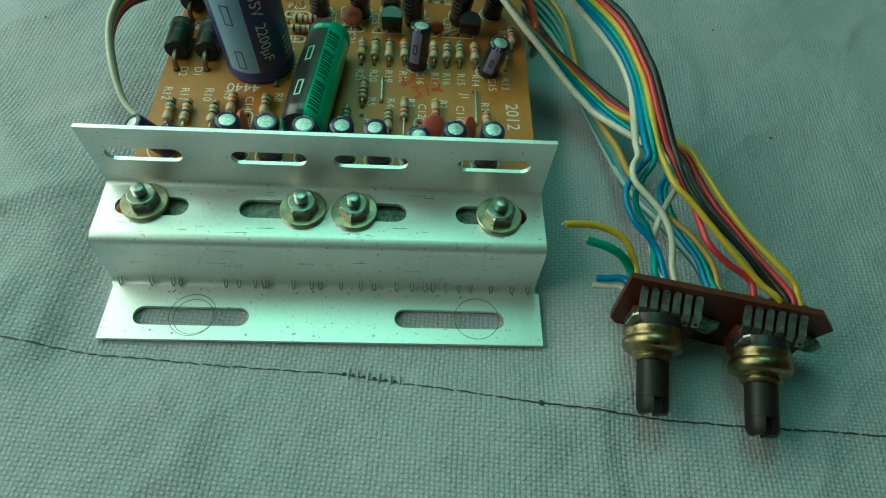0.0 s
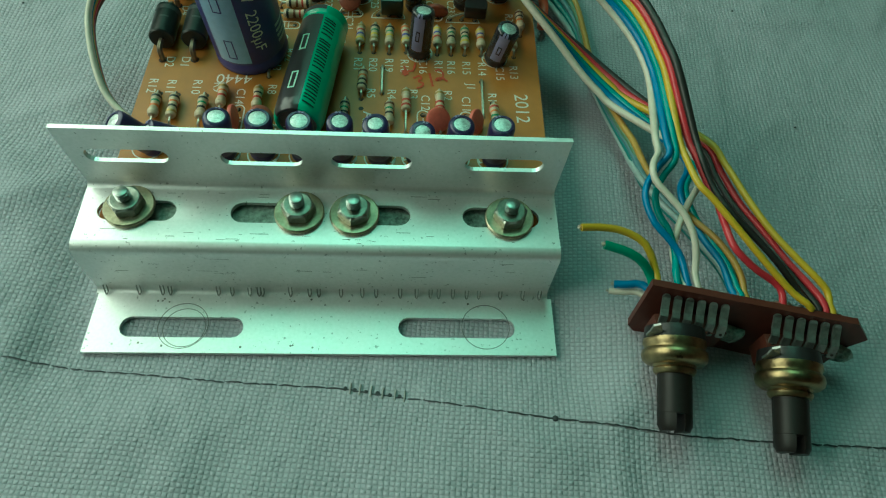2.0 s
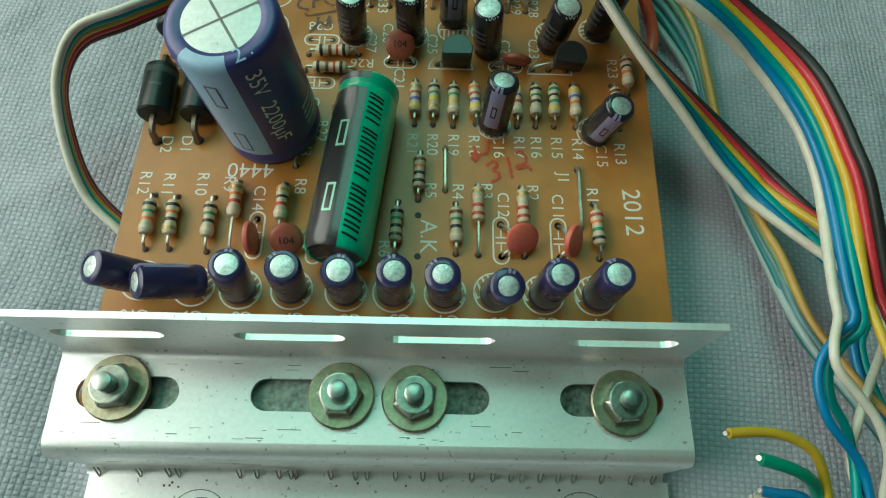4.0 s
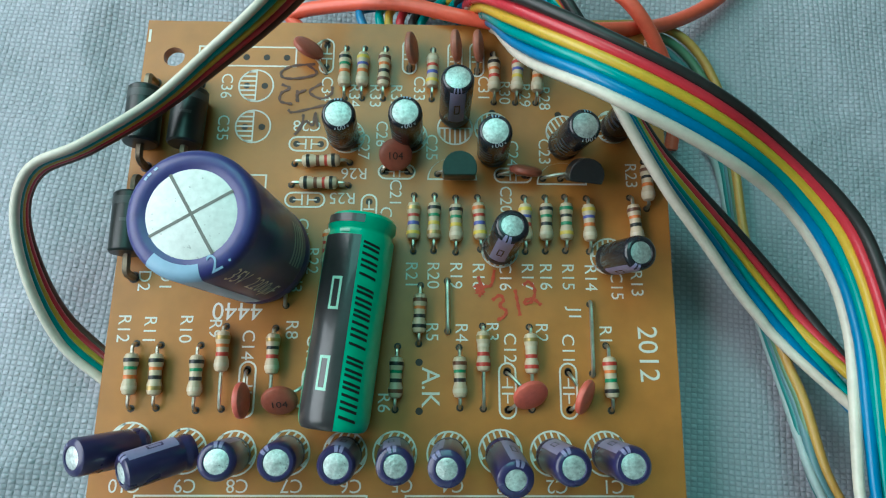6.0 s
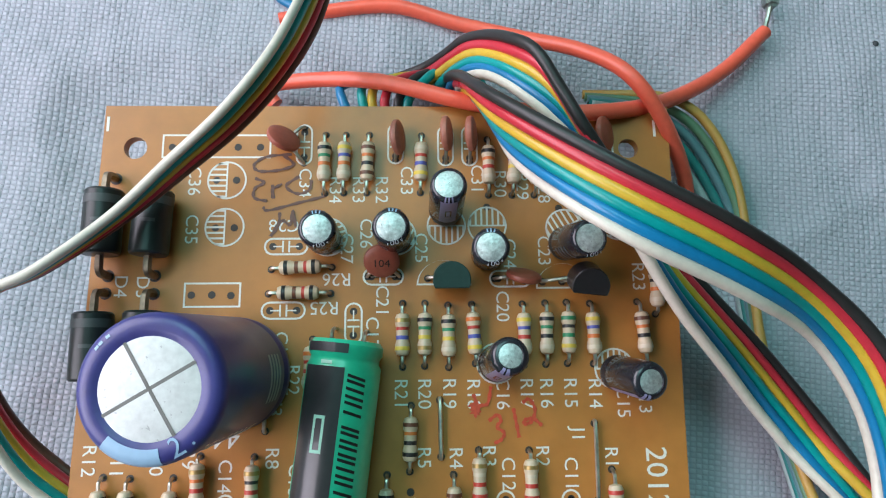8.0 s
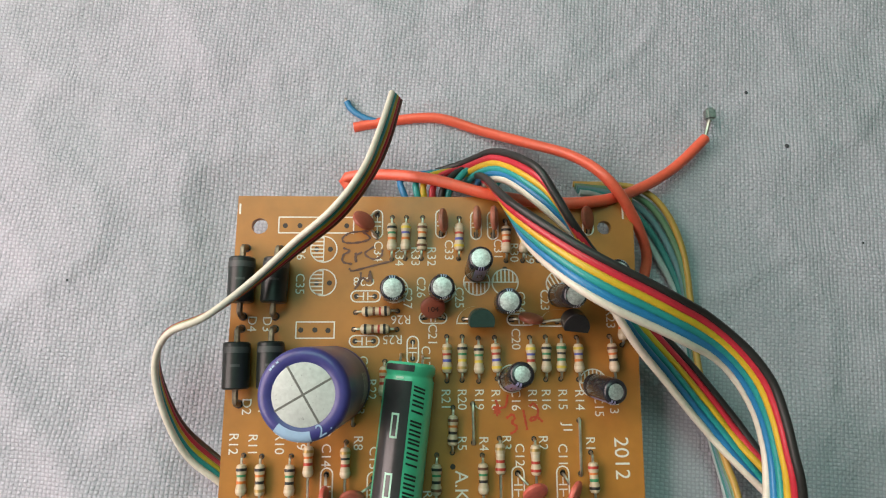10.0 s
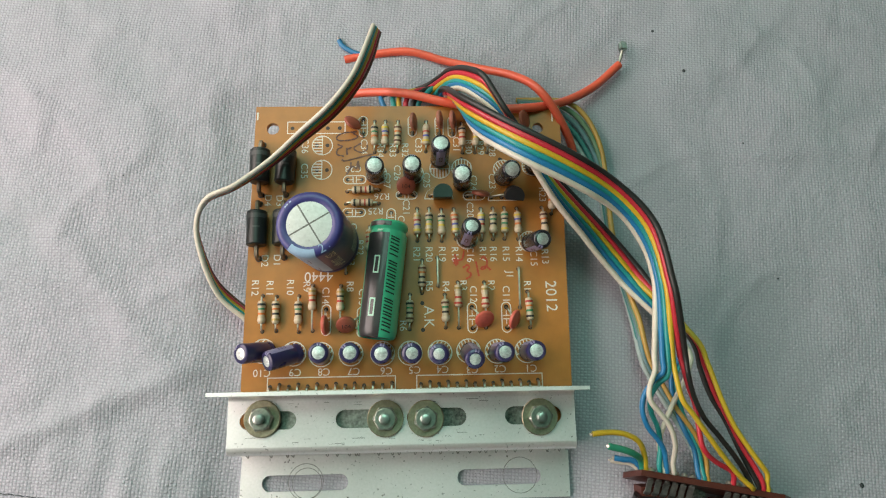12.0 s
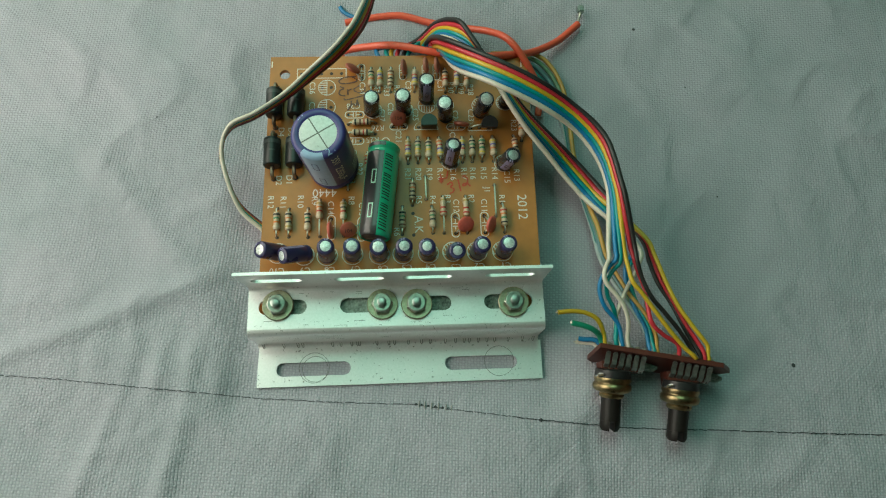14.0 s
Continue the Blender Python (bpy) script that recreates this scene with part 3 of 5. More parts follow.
# ---------------------------------------------------------------- the bracket
def bracket():
    b = thing("heat_sink_bracket", (0, -1.2, 0.0), "folded aluminium heat sink bracket with slots, lying on the cloth", "bracket")
    T = 0.085
    z1, z2, z3 = 0.2, 1.60, 3.08
    xl, xr = -4.52, 4.08
    yf, yr, yb = -2.62, -1.31, 0.11
    r = 0.12
    low = plate([(xl + 0.01, yf), (xr + 0.06, yf + 0.01), (xr + 0.07, yr - r), (xl + 0.04, yr - r)], [obround(-2.82, -2.11, 2.24, 0.41, 10), obround(2.28, -2.07, 2.22, 0.41, 10)],
                lambda u, v, w: (u, v, z1 + w), T)
    part("foot_flange", low, ALU, b, smooth=False)

    def bent(profile, name):
        """A strip of sheet along x with the given (y, z) run of its upper or outer face."""
        bm = bmesh.new()
        pts = [V(0, *p) for p in profile]
        rows = []
        for i, p in enumerate(pts):
            d = (pts[min(i + 1, len(pts) - 1)] - pts[max(i - 1, 0)]).normalized()
            nrm = V(0, -d.z, d.y)
            for side in (0, 1):
                q = p - nrm * T * side
                rows.append([bm.verts.new((xl + (xr - xl) * k / 24, q.y, q.z)) for k in range(25)])
        for i in range(0, len(rows) - 2, 2):
            for k in range(24):
                bm.faces.new((rows[i][k], rows[i][k + 1], rows[i + 2][k + 1], rows[i + 2][k]))
                bm.faces.new((rows[i + 1][k], rows[i + 3][k], rows[i + 3][k + 1], rows[i + 1][k + 1]))
            bm.faces.new((rows[i][0], rows[i + 2][0], rows[i + 3][0], rows[i + 1][0]))
            bm.faces.new((rows[i][-1], rows[i + 1][-1], rows[i + 3][-1], rows[i + 2][-1]))
        bmesh.ops.recalc_face_normals(bm, faces=bm.faces)
        part(name, bm, ALU, b)

    arc = lambda cy, cz, rad, a0, a1, n=5: [(cy + rad * math.cos(radians(a0 + (a1 - a0) * k / n)), cz + rad * math.sin(radians(a0 + (a1 - a0) * k / n))) for k in range(n + 1)]
    ro = r + 0.08
    bent([(yr - r, z1)] + arc(yr - r, z1 + r, r, -90, 0)[1:] + arc(yr + ro, z2 - ro, ro, 180, 90), "riser")
    mid_slots = [obround(-3.53, -0.475, 1.38, 0.44, 10), obround(-1.12, -0.475, 1.52, 0.44, 10), obround(0.62, -0.475, 1.48, 0.44, 10), obround(3.03, -0.475, 1.42, 0.44, 10)]
    part("bolting_flange", plate([(xl, yr + ro), (xr, yr + ro), (xr, yb - r), (xl, yb - r)], mid_slots, lambda u, v, w: (u, v, z2 + w), T), ALU, b, smooth=False)
    bent([(yb - r, z2)] + arc(yb - r, z2 + r, r, -90, 0)[1:], "upper_fold")
    up_slots = [obround(x, 2.40, 1.42, 0.34, 8) for x in (-3.575, -1.265, 0.655, 3.02)]
    part("upright_flange", plate([(xl, z2 + r), (xr, z2 + r), (xr + 0.04, z3), (xl - 0.10, z3)], up_slots, lambda u, v, w: (u, yb - w, v), T), ALU, b, smooth=False)
    for cx, cy, rad in ((-2.80, -2.08, 0.46), (-2.77, -2.12, 0.39), (2.83, -2.04, 0.46)):
        part("scribed_ring", ring_outline(circle(cx, cy, rad, 40), circle(cx, cy, rad - 0.012, 40), z1, 0.003), SCORE, b, smooth=False)
    rnd = random.Random(5)
    # small pressed marks along the lower fold
    for f in (2, 9, 14, 16, 26, 29, 33, 35, 36, 42, 46, 48, 53, 58, 61, 66, 70, 73, 75, 78, 81, 84, 89, 94, 98):
        x = xl + 0.02 + (xr - xl) * f / 100 + rnd.uniform(-0.02, 0.02)
        h = rnd.uniform(0.09, 0.15)
        part("tool_mark", tube(smooth_path([(x - 0.03, yr - 0.045, z1 + 0.05 + h), (x - 0.028, yr - 0.10, z1 + 0.055), (x, yr - 0.15, z1 + 0.012), (x + 0.028, yr - 0.10, z1 + 0.055), (x + 0.03, yr - 0.045, z1 + 0.05 + h)], 3), 0.012, 5), LUG, b)
    # dark scratches and pits on the flanges, along the bend and down the riser
    for k in range(34):
        near = k % 3
        x = rnd.uniform(xl + 0.2, xr - 0.7)
        y = (rnd.uniform(yr + ro, yr + ro + 0.10), rnd.uniform(yr + 0.24, yr + 0.46), rnd.uniform(-0.15, -0.03))[near]
        long = rnd.uniform(0.03, 0.16) if near == 0 else rnd.uniform(0.02, 0.34)
        part("scratch", box((x, y, z2 - 0.002), (x + long, y + rnd.uniform(0.004, 0.010), z2 + 0.002)), SCORE, b, smooth=False)
    for _ in range(14):
        x, z, long = rnd.uniform(xl + 0.3, xr - 0.8), rnd.uniform(0.7, 1.38), rnd.uniform(0.04, 0.4)
        part("scratch", box((x, yr - 0.002, z), (x + long, yr + 0.002, z + rnd.uniform(0.004, 0.010))), SCORE, b, smooth=False)
    for _ in range(16):
        x, y = rnd.uniform(xl + 0.3, xr - 0.3), rnd.choice((rnd.uniform(yr - r - 0.22, yr - r - 0.03), rnd.uniform(yf + 0.05, yf + 0.2)))
        part("pit", lathe([(0.0, 0.002), (rnd.uniform(0.010, 0.022), 0.002), (0.024, -0.003)], (x, y, z1), (0, 0, 1), 7), SCORE, b)


bracket()


def bolt(x, y, turn):
    z = 1.60
    b = thing("bolt", (x, y, z), "zinc-plated bolt with hex nut and washer clamping the bracket", "bolt", "bolts on the bracket")
    part("washer", lathe([(0.17, 0), (0.43, 0), (0.45, 0.02), (0.45, 0.07), (0.43, 0.09), (0.17, 0.09)], (x, y, z), (0, 0, 1), 28), ZINC, b)
    nut, rings, n = bmesh.new(), [], 36
    for h, cut in ((0.09, 0.285), (0.115, 0.32), (0.265, 0.32), (0.31, 0.255), (0.315, 0.235), (0.315, 0.11)):
        ring = []
        for k in range(n):
            a = 2 * math.pi * k / n
            flat = 0.268 / math.cos((a % (math.pi / 3)) - math.pi / 6)          # the hexagon, its corners rounded off by the chamfer
            s = min(flat, cut)
            ring.append(nut.verts.new((x + s * math.cos(a + radians(turn)), y + s * math.sin(a + radians(turn)), z + h)))
        rings.append(ring)
    for a, c in zip(rings, rings[1:]):
        for k in range(n):
            nut.faces.new((a[k], a[(k + 1) % n], c[(k + 1) % n], c[k]))
    nut.faces.new(rings[-1])
    part("nut", nut, NUT, b, smooth=False)
    prof = [(0.125, -0.4), (0.125, 0.30)]
    for i in range(3):
        h = 0.315 + 0.058 * i
        prof += [(0.084, h), (0.086, h + 0.014), (0.130, h + 0.030), (0.130, h + 0.038), (0.086, h + 0.054)]
    part("threaded_end", lathe(prof + [(0.086, 0.489), (0.122, 0.500), (0.122, 0.512), (0.106, 0.520), (0.0, 0.516)], (x, y, z), (0, 0, 1), 22), STUD, b)


for x, y, turn in ((-3.66, -0.43, 10), (-0.65, -0.48, 0), (0.345, -0.50, 22), (3.175, -0.515, 5)):
    bolt(x, y, turn)


def amplifier_chip(x0, x1, group):
    b = thing("amplifier_chip", ((x0 + x1) / 2, -0.1, TOP), "black power amplifier chip with a metal tab under the bracket", "chip", group)
    part("tab", box((x0 - 0.25, -0.83, TOP + 0.03), (x1 + 0.25, -0.02, 1.462), 0.02), TAB, b, "speckled grey metal tab")
    part("body", box((x0 - 0.1, -0.02, TOP + 0.02), (x1 + 0.1, 0.08, 1.45), 0.02), BLACK, b)
    for i in range(14):
        x = x0 + (x1 - x0) * i / 13
        lean = 0.05 if i % 2 else 0.0
        pts = [(x, 0.05, 1.40), (x, 0.20, 1.44), (x, 0.29 + lean, 1.40), (x, 0.33 + lean, TOP - 0.1)]
        part("pin", tube(smooth_path(pts, 3), 0.034, 6), TIN, b)
        pad(x, 0.345 + lean, 0.048)


amplifier_chip(-3.58, -0.50, "chips on the board")
amplifier_chip(0.24, 3.24, "chips on the board")


# ---------------------------------------------------------------- parts on the board
def lead(points, parent, r=0.027, material=TIN):
    part("lead", tube(smooth_path(points, 4), r, 6), material, parent)


def resistor(x1, y1, x2, y2, bands, shift=0.0, lift=0.13, r=0.102, long=0.60, label=""):
    """An axial resistor between two holes. shift: how far its body sits towards the first hole."""
    a, c = V(x1, y1, TOP), V(x2, y2, TOP)
    d = (c - a).normalized()
    mid = (a + c) / 2 - d * shift + V(0, 0, lift)
    names = {"k": "black", "n": "brown", "r": "red", "o": "orange", "y": "yellow", "g": "green", "b": "blue", "d": "gold", "w": "pale"}
    b = thing("resistor", mid - V(0, 0, lift), label or "beige resistor with " + ", ".join(names[k] for k in bands[:3]) + " bands on the board", "resistor", "resistors on the board")
    h = long / 2
    prof = [(0.03, -h), (r * 0.8, -h + 0.02), (r, -h + 0.07), (r, -h + 0.16), (r * 0.84, -h + 0.21), (r * 0.84, h - 0.21), (r, h - 0.16), (r, h - 0.07), (r * 0.8, h - 0.02), (0.03, h)]
    body = part("body", lathe(prof, mid, d, 16), BEIGE, b)
    places = [-h + 0.105, -0.085, 0.045, h - 0.105]
    for k, (key, p) in enumerate(zip(bands, places)):
        rr = (r if k in (0, 3) else r * 0.84) + 0.004
        part("band", lathe([(rr - 0.01, p - 0.030), (rr, p - 0.026), (rr, p + 0.026), (rr - 0.01, p + 0.030)], mid, d, 16), BAND[key], body, names[key] + " colour band")
    for end, hole in ((mid - d * h, a), (mid + d * h, c)):
        out = (hole - end).dot(d)
        sgn = 1 if out > 0 else -1
        far = hole + V(0, 0, lift * 0.75)
        lead([end, end + d * (out * 0.6), far - d * sgn * 0.03, hole + V(0, 0, 0.03), hole - V(0, 0, 0.14)], b)
        pad(hole.x, hole.y)


def sleeve_stripe(name, base, axis, r, h0, h1, start, sweep, material, parent, label=""):
    return part(name, lathe([(r, h0), (r, h1)], base, axis, 10, None, start, sweep), material, parent, label)


def electrolytic(x, y, top, r=0.25, sleeve=None, stripe=None, stripe_at=200.0, label="", group="small electrolytic capacitors", stand=0.02, lid_r=0.62, marks=((-9, 12), (9, 12)), volts=0):
    """A can capacitor from its place on the board to the middle of its lid."""
    base = V(x, y, TOP + stand)
    axis = V(top) - base
    L = axis.length
    z = axis.normalized()
    if z.z < 0.8:                       # a leaning can stands on its wires
        base = base + V(0, 0, r * math.sqrt(1 - z.z ** 2) * 0.9)
        axis = V(top) - base
        L, z = axis.length, axis.normalized()
    b = thing("capacitor", (x, y, TOP), label, "capacitor", group)
    prof = [(r * 0.55, 0), (r * 0.93, 0.0), (r, 0.05), (r, 0.10), (r * 0.93, 0.14), (r * 0.93, 0.17), (r, 0.21), (r, L - 0.075), (r * 0.95, L - 0.025), (r * (lid_r + 0.20 if lid_r < 0.7 else 0.85), L + 0.004), (r * (lid_r + 0.04), L + 0.008), (r * lid_r, L - 0.010)]
    can = part("sleeve", lathe(prof, base, z, 28), sleeve, b)
    lid = part("lid", lathe([(r * (lid_r + 0.02), L - 0.010), (r * (lid_r - 0.06), L - 0.003), (0.0, L)], base, z, 24), CANTOP, b, "bare aluminium lid")
    u, v, w = basis(z)
    if stripe:
        sleeve_stripe("stripe", base, z, r + 0.003, 0.22, L - 0.06, stripe_at - 28, 56, stripe, can, "pale minus stripe")
        for h0, h1, a0, a1 in ((0.42, 0.45, -10, 10), (0.62, 0.65, -10, 10), (0.45, 0.62, -10, -6), (0.45, 0.62, 6, 10)):
            sleeve_stripe("minus_frame", base, z, r + 0.005, L * h0, L * h1, stripe_at + a0, a1 - a0, sleeve, can)
        for off, wide in marks:          # marks printed over the shoulder
            part("tick", lathe([(r + 0.003, L - 0.13), (r + 0.003, L - 0.075), (r * 0.95 + 0.003, L - 0.024), (r * 0.84, L + 0.007), (r * max(lid_r + 0.03, 0.70), L + 0.011)], base, z, 2, None, stripe_at + off - wide / 2, wide), stripe, can)
        for i in range(4):               # unreadable print as bars
            h = L * (0.30 + 0.11 * i)
            sleeve_stripe("print_bar", base, z, r + 0.003, h, h + 0.05, stripe_at + 118, 52, FAINT_INK, can)
    if volts:                            # the rating, printed round the shoulder
        def place(p, q):
            a = radians(volts) + p * 0.085 / (r * 0.88)
            rr = r * 0.885 - q * 0.060
            return base + w * (L + 0.012 - max(0.0, rr / r - 0.84) * 0.22) + (u * math.cos(a) + v * math.sin(a)) * rr
        part("lettering", word("100V", place), GREY_INK, can, "pale printed rating", smooth=False)
    for s in (-0.1, 0.1):
        p = V(x + s, y, TOP)
        lead([base + u * s + w * 0.02, (base + p) / 2 + u * s * 0.5, p - V(0, 0, 0.12)], b)


def disc(x, y, face, lift, material, r=0.26, thick=0.085, holes=(), label="", off=(0, 0)):
    """A ceramic disc capacitor; face: the way its flat side looks."""
    c = V(x, y, TOP + lift)
    f = V(face).normalized()
    b = thing("disc_capacitor", (x, y, TOP), label, "capacitor", "ceramic disc capacitors")
    prof = [(0.0, -thick)] + [(r * math.sin(radians(a)), -thick * math.cos(radians(a)) ** 0.7 if a < 90 else thick * abs(math.cos(radians(a))) ** 0.7) for a in range(15, 166, 15)] + [(0.0, thick)]
    part("body", lathe(prof, c, f, 22), material, b)
    if "code" in label:                 # the printed value
        right = (V(1, 0, 0) - f * f.x).normalized()
        up = f.cross(right)
        part("lettering", word("104", lambda p, q: c + f * (thick + 0.004) + right * p * 0.12 + up * q * 0.12), BLACK, b, "dark printed value", smooth=False)
    for hx, hy in holes:
        foot = V(hx, hy, TOP)
        way = (foot - c)
        start = c + way.normalized() * r * 0.8
        lead([start, start.lerp(foot, 0.5) + V(0, 0, 0.05), foot + V(0, 0, 0.02), foot - V(0, 0, 0.12)], b, 0.026)
        pad(hx, hy)
    return b


def diode(x, y1, y2, label, lift=0.30):
    a, c = V(x[0], y1, TOP), V(x[1], y2, TOP)
    d = (c - a).normalized()
    m = (a + c) / 2 + V(0, 0, lift)
    b = thing("rectifier_diode", (m.x, m.y, TOP), label, "diode", "rectifier diodes")
    body = part("body", lathe([(0.08, -0.47), (0.24, -0.46), (0.265, -0.43), (0.265, 0.43), (0.24, 0.46), (0.08, 0.47)], m, d, 26), GREEN_BLACK, b)
    part("band", lathe([(0.262, 0.24), (0.268, 0.245), (0.268, 0.36), (0.262, 0.365)], m, -d, 26), DIM_INK, body, "worn grey cathode band")
    part("print_bar", lathe([(0.267, -0.02), (0.267, 0.03)], m, d, 6, None, 60, 40), DIM_INK, body)
    for end, hole, s in ((m - d * 0.46, a, -1), (m + d * 0.46, c, 1)):
        lead([end, end + d * s * 0.12, hole + V(0, 0, lift * 0.9) - d * s * 0.03, hole + V(0, 0, 0.1), hole - V(0, 0, 0.12)], b, 0.062, LEAD)
        pad(hole.x, hole.y, 0.09)


def transistor(x, y, lift, tilt, turn, holes, label, plastic):
    b = thing("transistor", (x, y, TOP), label, "transistor", "transistors on the board")
    n, r, h = 14, 0.26, 0.46
    bm = bmesh.new()
    shape = [(r * math.cos(math.pi * (-0.14 + 1.28 * k / n)), r * math.sin(math.pi * (-0.14 + 1.28 * k / n))) for k in range(n + 1)]
    m = Matrix.Translation((x, y, TOP + lift)) @ Euler((radians(tilt), 0, radians(turn))).to_matrix().to_4x4()
    lo, hi = [bm.verts.new(m @ V(p, q, 0)) for p, q in shape], [bm.verts.new(m @ V(p, q, h)) for p, q in shape]
    for k in range(n + 1):
        j = (k + 1) % (n + 1)
        bm.faces.new((lo[k], lo[j], hi[j], hi[k]))
    bm.faces.new(lo[::-1]), bm.faces.new(hi)
    bmesh.ops.bevel(bm, geom=list(bm.edges), offset=0.012, segments=1, affect="EDGES")
    part("body", bm, plastic, b)
    for i, (hx, hy) in enumerate(holes):
        s = m @ V((i - 1) * 0.11, 0.02, 0.01)
        lead([s, s.lerp(V(hx, hy, TOP + 0.12), 0.5), (hx, hy, TOP + 0.05), (hx, hy, TOP - 0.12)], b)
        pad(hx, hy)


def jumper(x1, y1, x2, y2):
    b = thing("jumper_wire", (x1, y1, TOP), "thin tinned jumper wire soldered flat on the board", "wire", "jumper wires")
    part("strand", tube(smooth_path([(x1, y1, TOP - 0.1), (x1, y1, TOP + 0.06), ((x1 + x2) / 2, (y1 + y2) / 2, TOP + 0.075), (x2, y2, TOP + 0.06), (x2, y2, TOP - 0.1)], 5), 0.03, 6), TIN, b)
    pad(x1, y1), pad(x2, y2)


# x and y of both holes, the colour bands from the first hole, the shift of the body
for row in (
    (-3.85, 2.67, -3.83, 1.74, "kgow", 0.02), (-3.49, 2.65, -3.47, 1.75, "kokd", 0.02), (-2.91, 2.65, -2.90, 1.72, "kgkw", 0.02),
    (-2.56, 2.93, -2.54, 1.74, "dorw", 0.22), (-1.83, 2.91, -1.82, 1.74, "dkrw", 0.20), (-0.02, 2.65, -0.04, 1.74, "kgkn", 0.0),
    (0.89, 2.64, 0.90, 1.77, "ngkw", 0.0), (1.24, 2.96, 1.24, 1.76, "dwrr", 0.22), (1.94, 2.95, 1.95, 1.75, "dwrr", 0.20), (3.08, 2.68, 3.11, 1.74, "rogk", 0.0),
):
    resistor(*row[:4], row[4], row[5])
for row in (
    (0.31, 3.57, 0.29, 2.69, "nokk"), (0.19, 5.0, 0.19, 4.10, "drby"), (0.51, 5.0, 0.50, 4.11, "kgyd"), (0.84, 4.97, 0.84, 4.09, "kgyw"),
    (1.18, 4.98, 1.22, 4.14, "orby"), (1.91, 4.98, 1.91, 4.11, "ybrw"), (2.24, 4.99, 2.22, 4.12, "kgkw"), (2.55, 5.0, 2.53, 4.13, "gkgy"),
    (2.89, 4.98, 2.90, 4.12, "ybow"), (3.84, 5.60, 3.84, 4.82, "nkow"), (3.58, 5.00, 3.64, 4.11, "nokw"), (-1.08, 4.50, -1.10, 3.70, "orrw"),
):
    resistor(*row)
for row in (
    (-0.96, 7.54, -0.96, 6.63, "kgow"), (-0.66, 7.54, -0.68, 6.64, "ybow"), (-0.31, 7.54, -0.34, 6.64, "nokn"), (0.47, 7.53, 0.45, 6.64, "wrby"),
    (1.46, 7.47, 1.46, 6.60, "korw"), (1.87, 7.47, 1.81, 6.60, "rbyw"), (2.20, 7.47, 2.14, 6.60, "rkow"), (-0.83, 5.53, -1.70, 5.50, "krnk"), (-0.84, 5.15, -1.73, 5.15, "krnk"),
):
    resistor(*row)
jumper(2.87, 3.30, 2.86, 2.27)
jumper(0.71, 3.64, 0.72, 2.88)
jumper(-1.70, 3.54, -1.70, 3.25)

# the row of violet cans along the front: foot, lid
for x, y, top in (
    (-3.62, 1.24, (-4.14, 1.12, 2.15)), (-2.86, 1.18, (-3.52, 0.93, 2.09)), (-2.31, 1.11, (-2.22, 1.10, 2.39)), (-1.55, 1.14, (-1.47, 1.09, 2.39)), (-0.74, 1.13, (-0.72, 1.05, 2.39)),
    (-0.03, 1.13, (0.03, 1.05, 2.41)), (0.74, 1.12, (0.68, 1.02, 2.41)), (1.50, 1.14, (1.56, 0.88, 2.37)), (2.22, 1.11, (2.29, 1.04, 2.43)), (3.02, 1.12, (3.05, 1.06, 2.43)),
):
    lean = math.hypot(top[0] - x, top[1] - y) > 0.4
    electrolytic(x, y, top, sleeve=VIOLET, stripe=LILAC, lid_r=0.60 + 0.05 * math.sin(x * 7), stripe_at=105 + 30 * math.sin(x * 3), label="dark violet electrolytic capacitor " + ("leaning over the board's edge" if lean else "standing at the board's front"))
for x, y, top in ((-0.95, 5.96, (-0.89, 5.87, 2.37)), (0.07, 5.96, (0.07, 5.88, 2.44)), (0.82, 6.36, (0.83, 6.46, 2.39)), (1.43, 5.72, (1.36, 5.60, 2.45)), (2.55, 5.86, (2.66, 5.72, 2.41)), (3.40, 6.15, (3.55, 6.20, 2.41))):
    grey = abs(x - 0.82) < 0.1            # the one that leans back shows its stripe
    electrolytic(x, y, top, sleeve=SLEEVE, stripe=LILAC if grey else STRIPE, stripe_at=272 if grey else 80 + 15 * math.sin(x * 5), lid_r=0.75, marks=((-14, 5), (-2, 5), (10, 5)), volts=285 if x < 3.5 and abs(x - 0.82) > 0.1 else 0, label="black electrolytic capacitor with pale print, standing on the board")
for x, y, top in ((1.50, 4.12, (1.58, 4.22, 2.40)), (3.20, 4.0, (3.38, 3.88, 2.29))):
    electrolytic(x, y, top, sleeve=SLEEVE, stripe=LILAC, stripe_at=250, label="black electrolytic capacitor with a lilac stripe, tilted on the board")


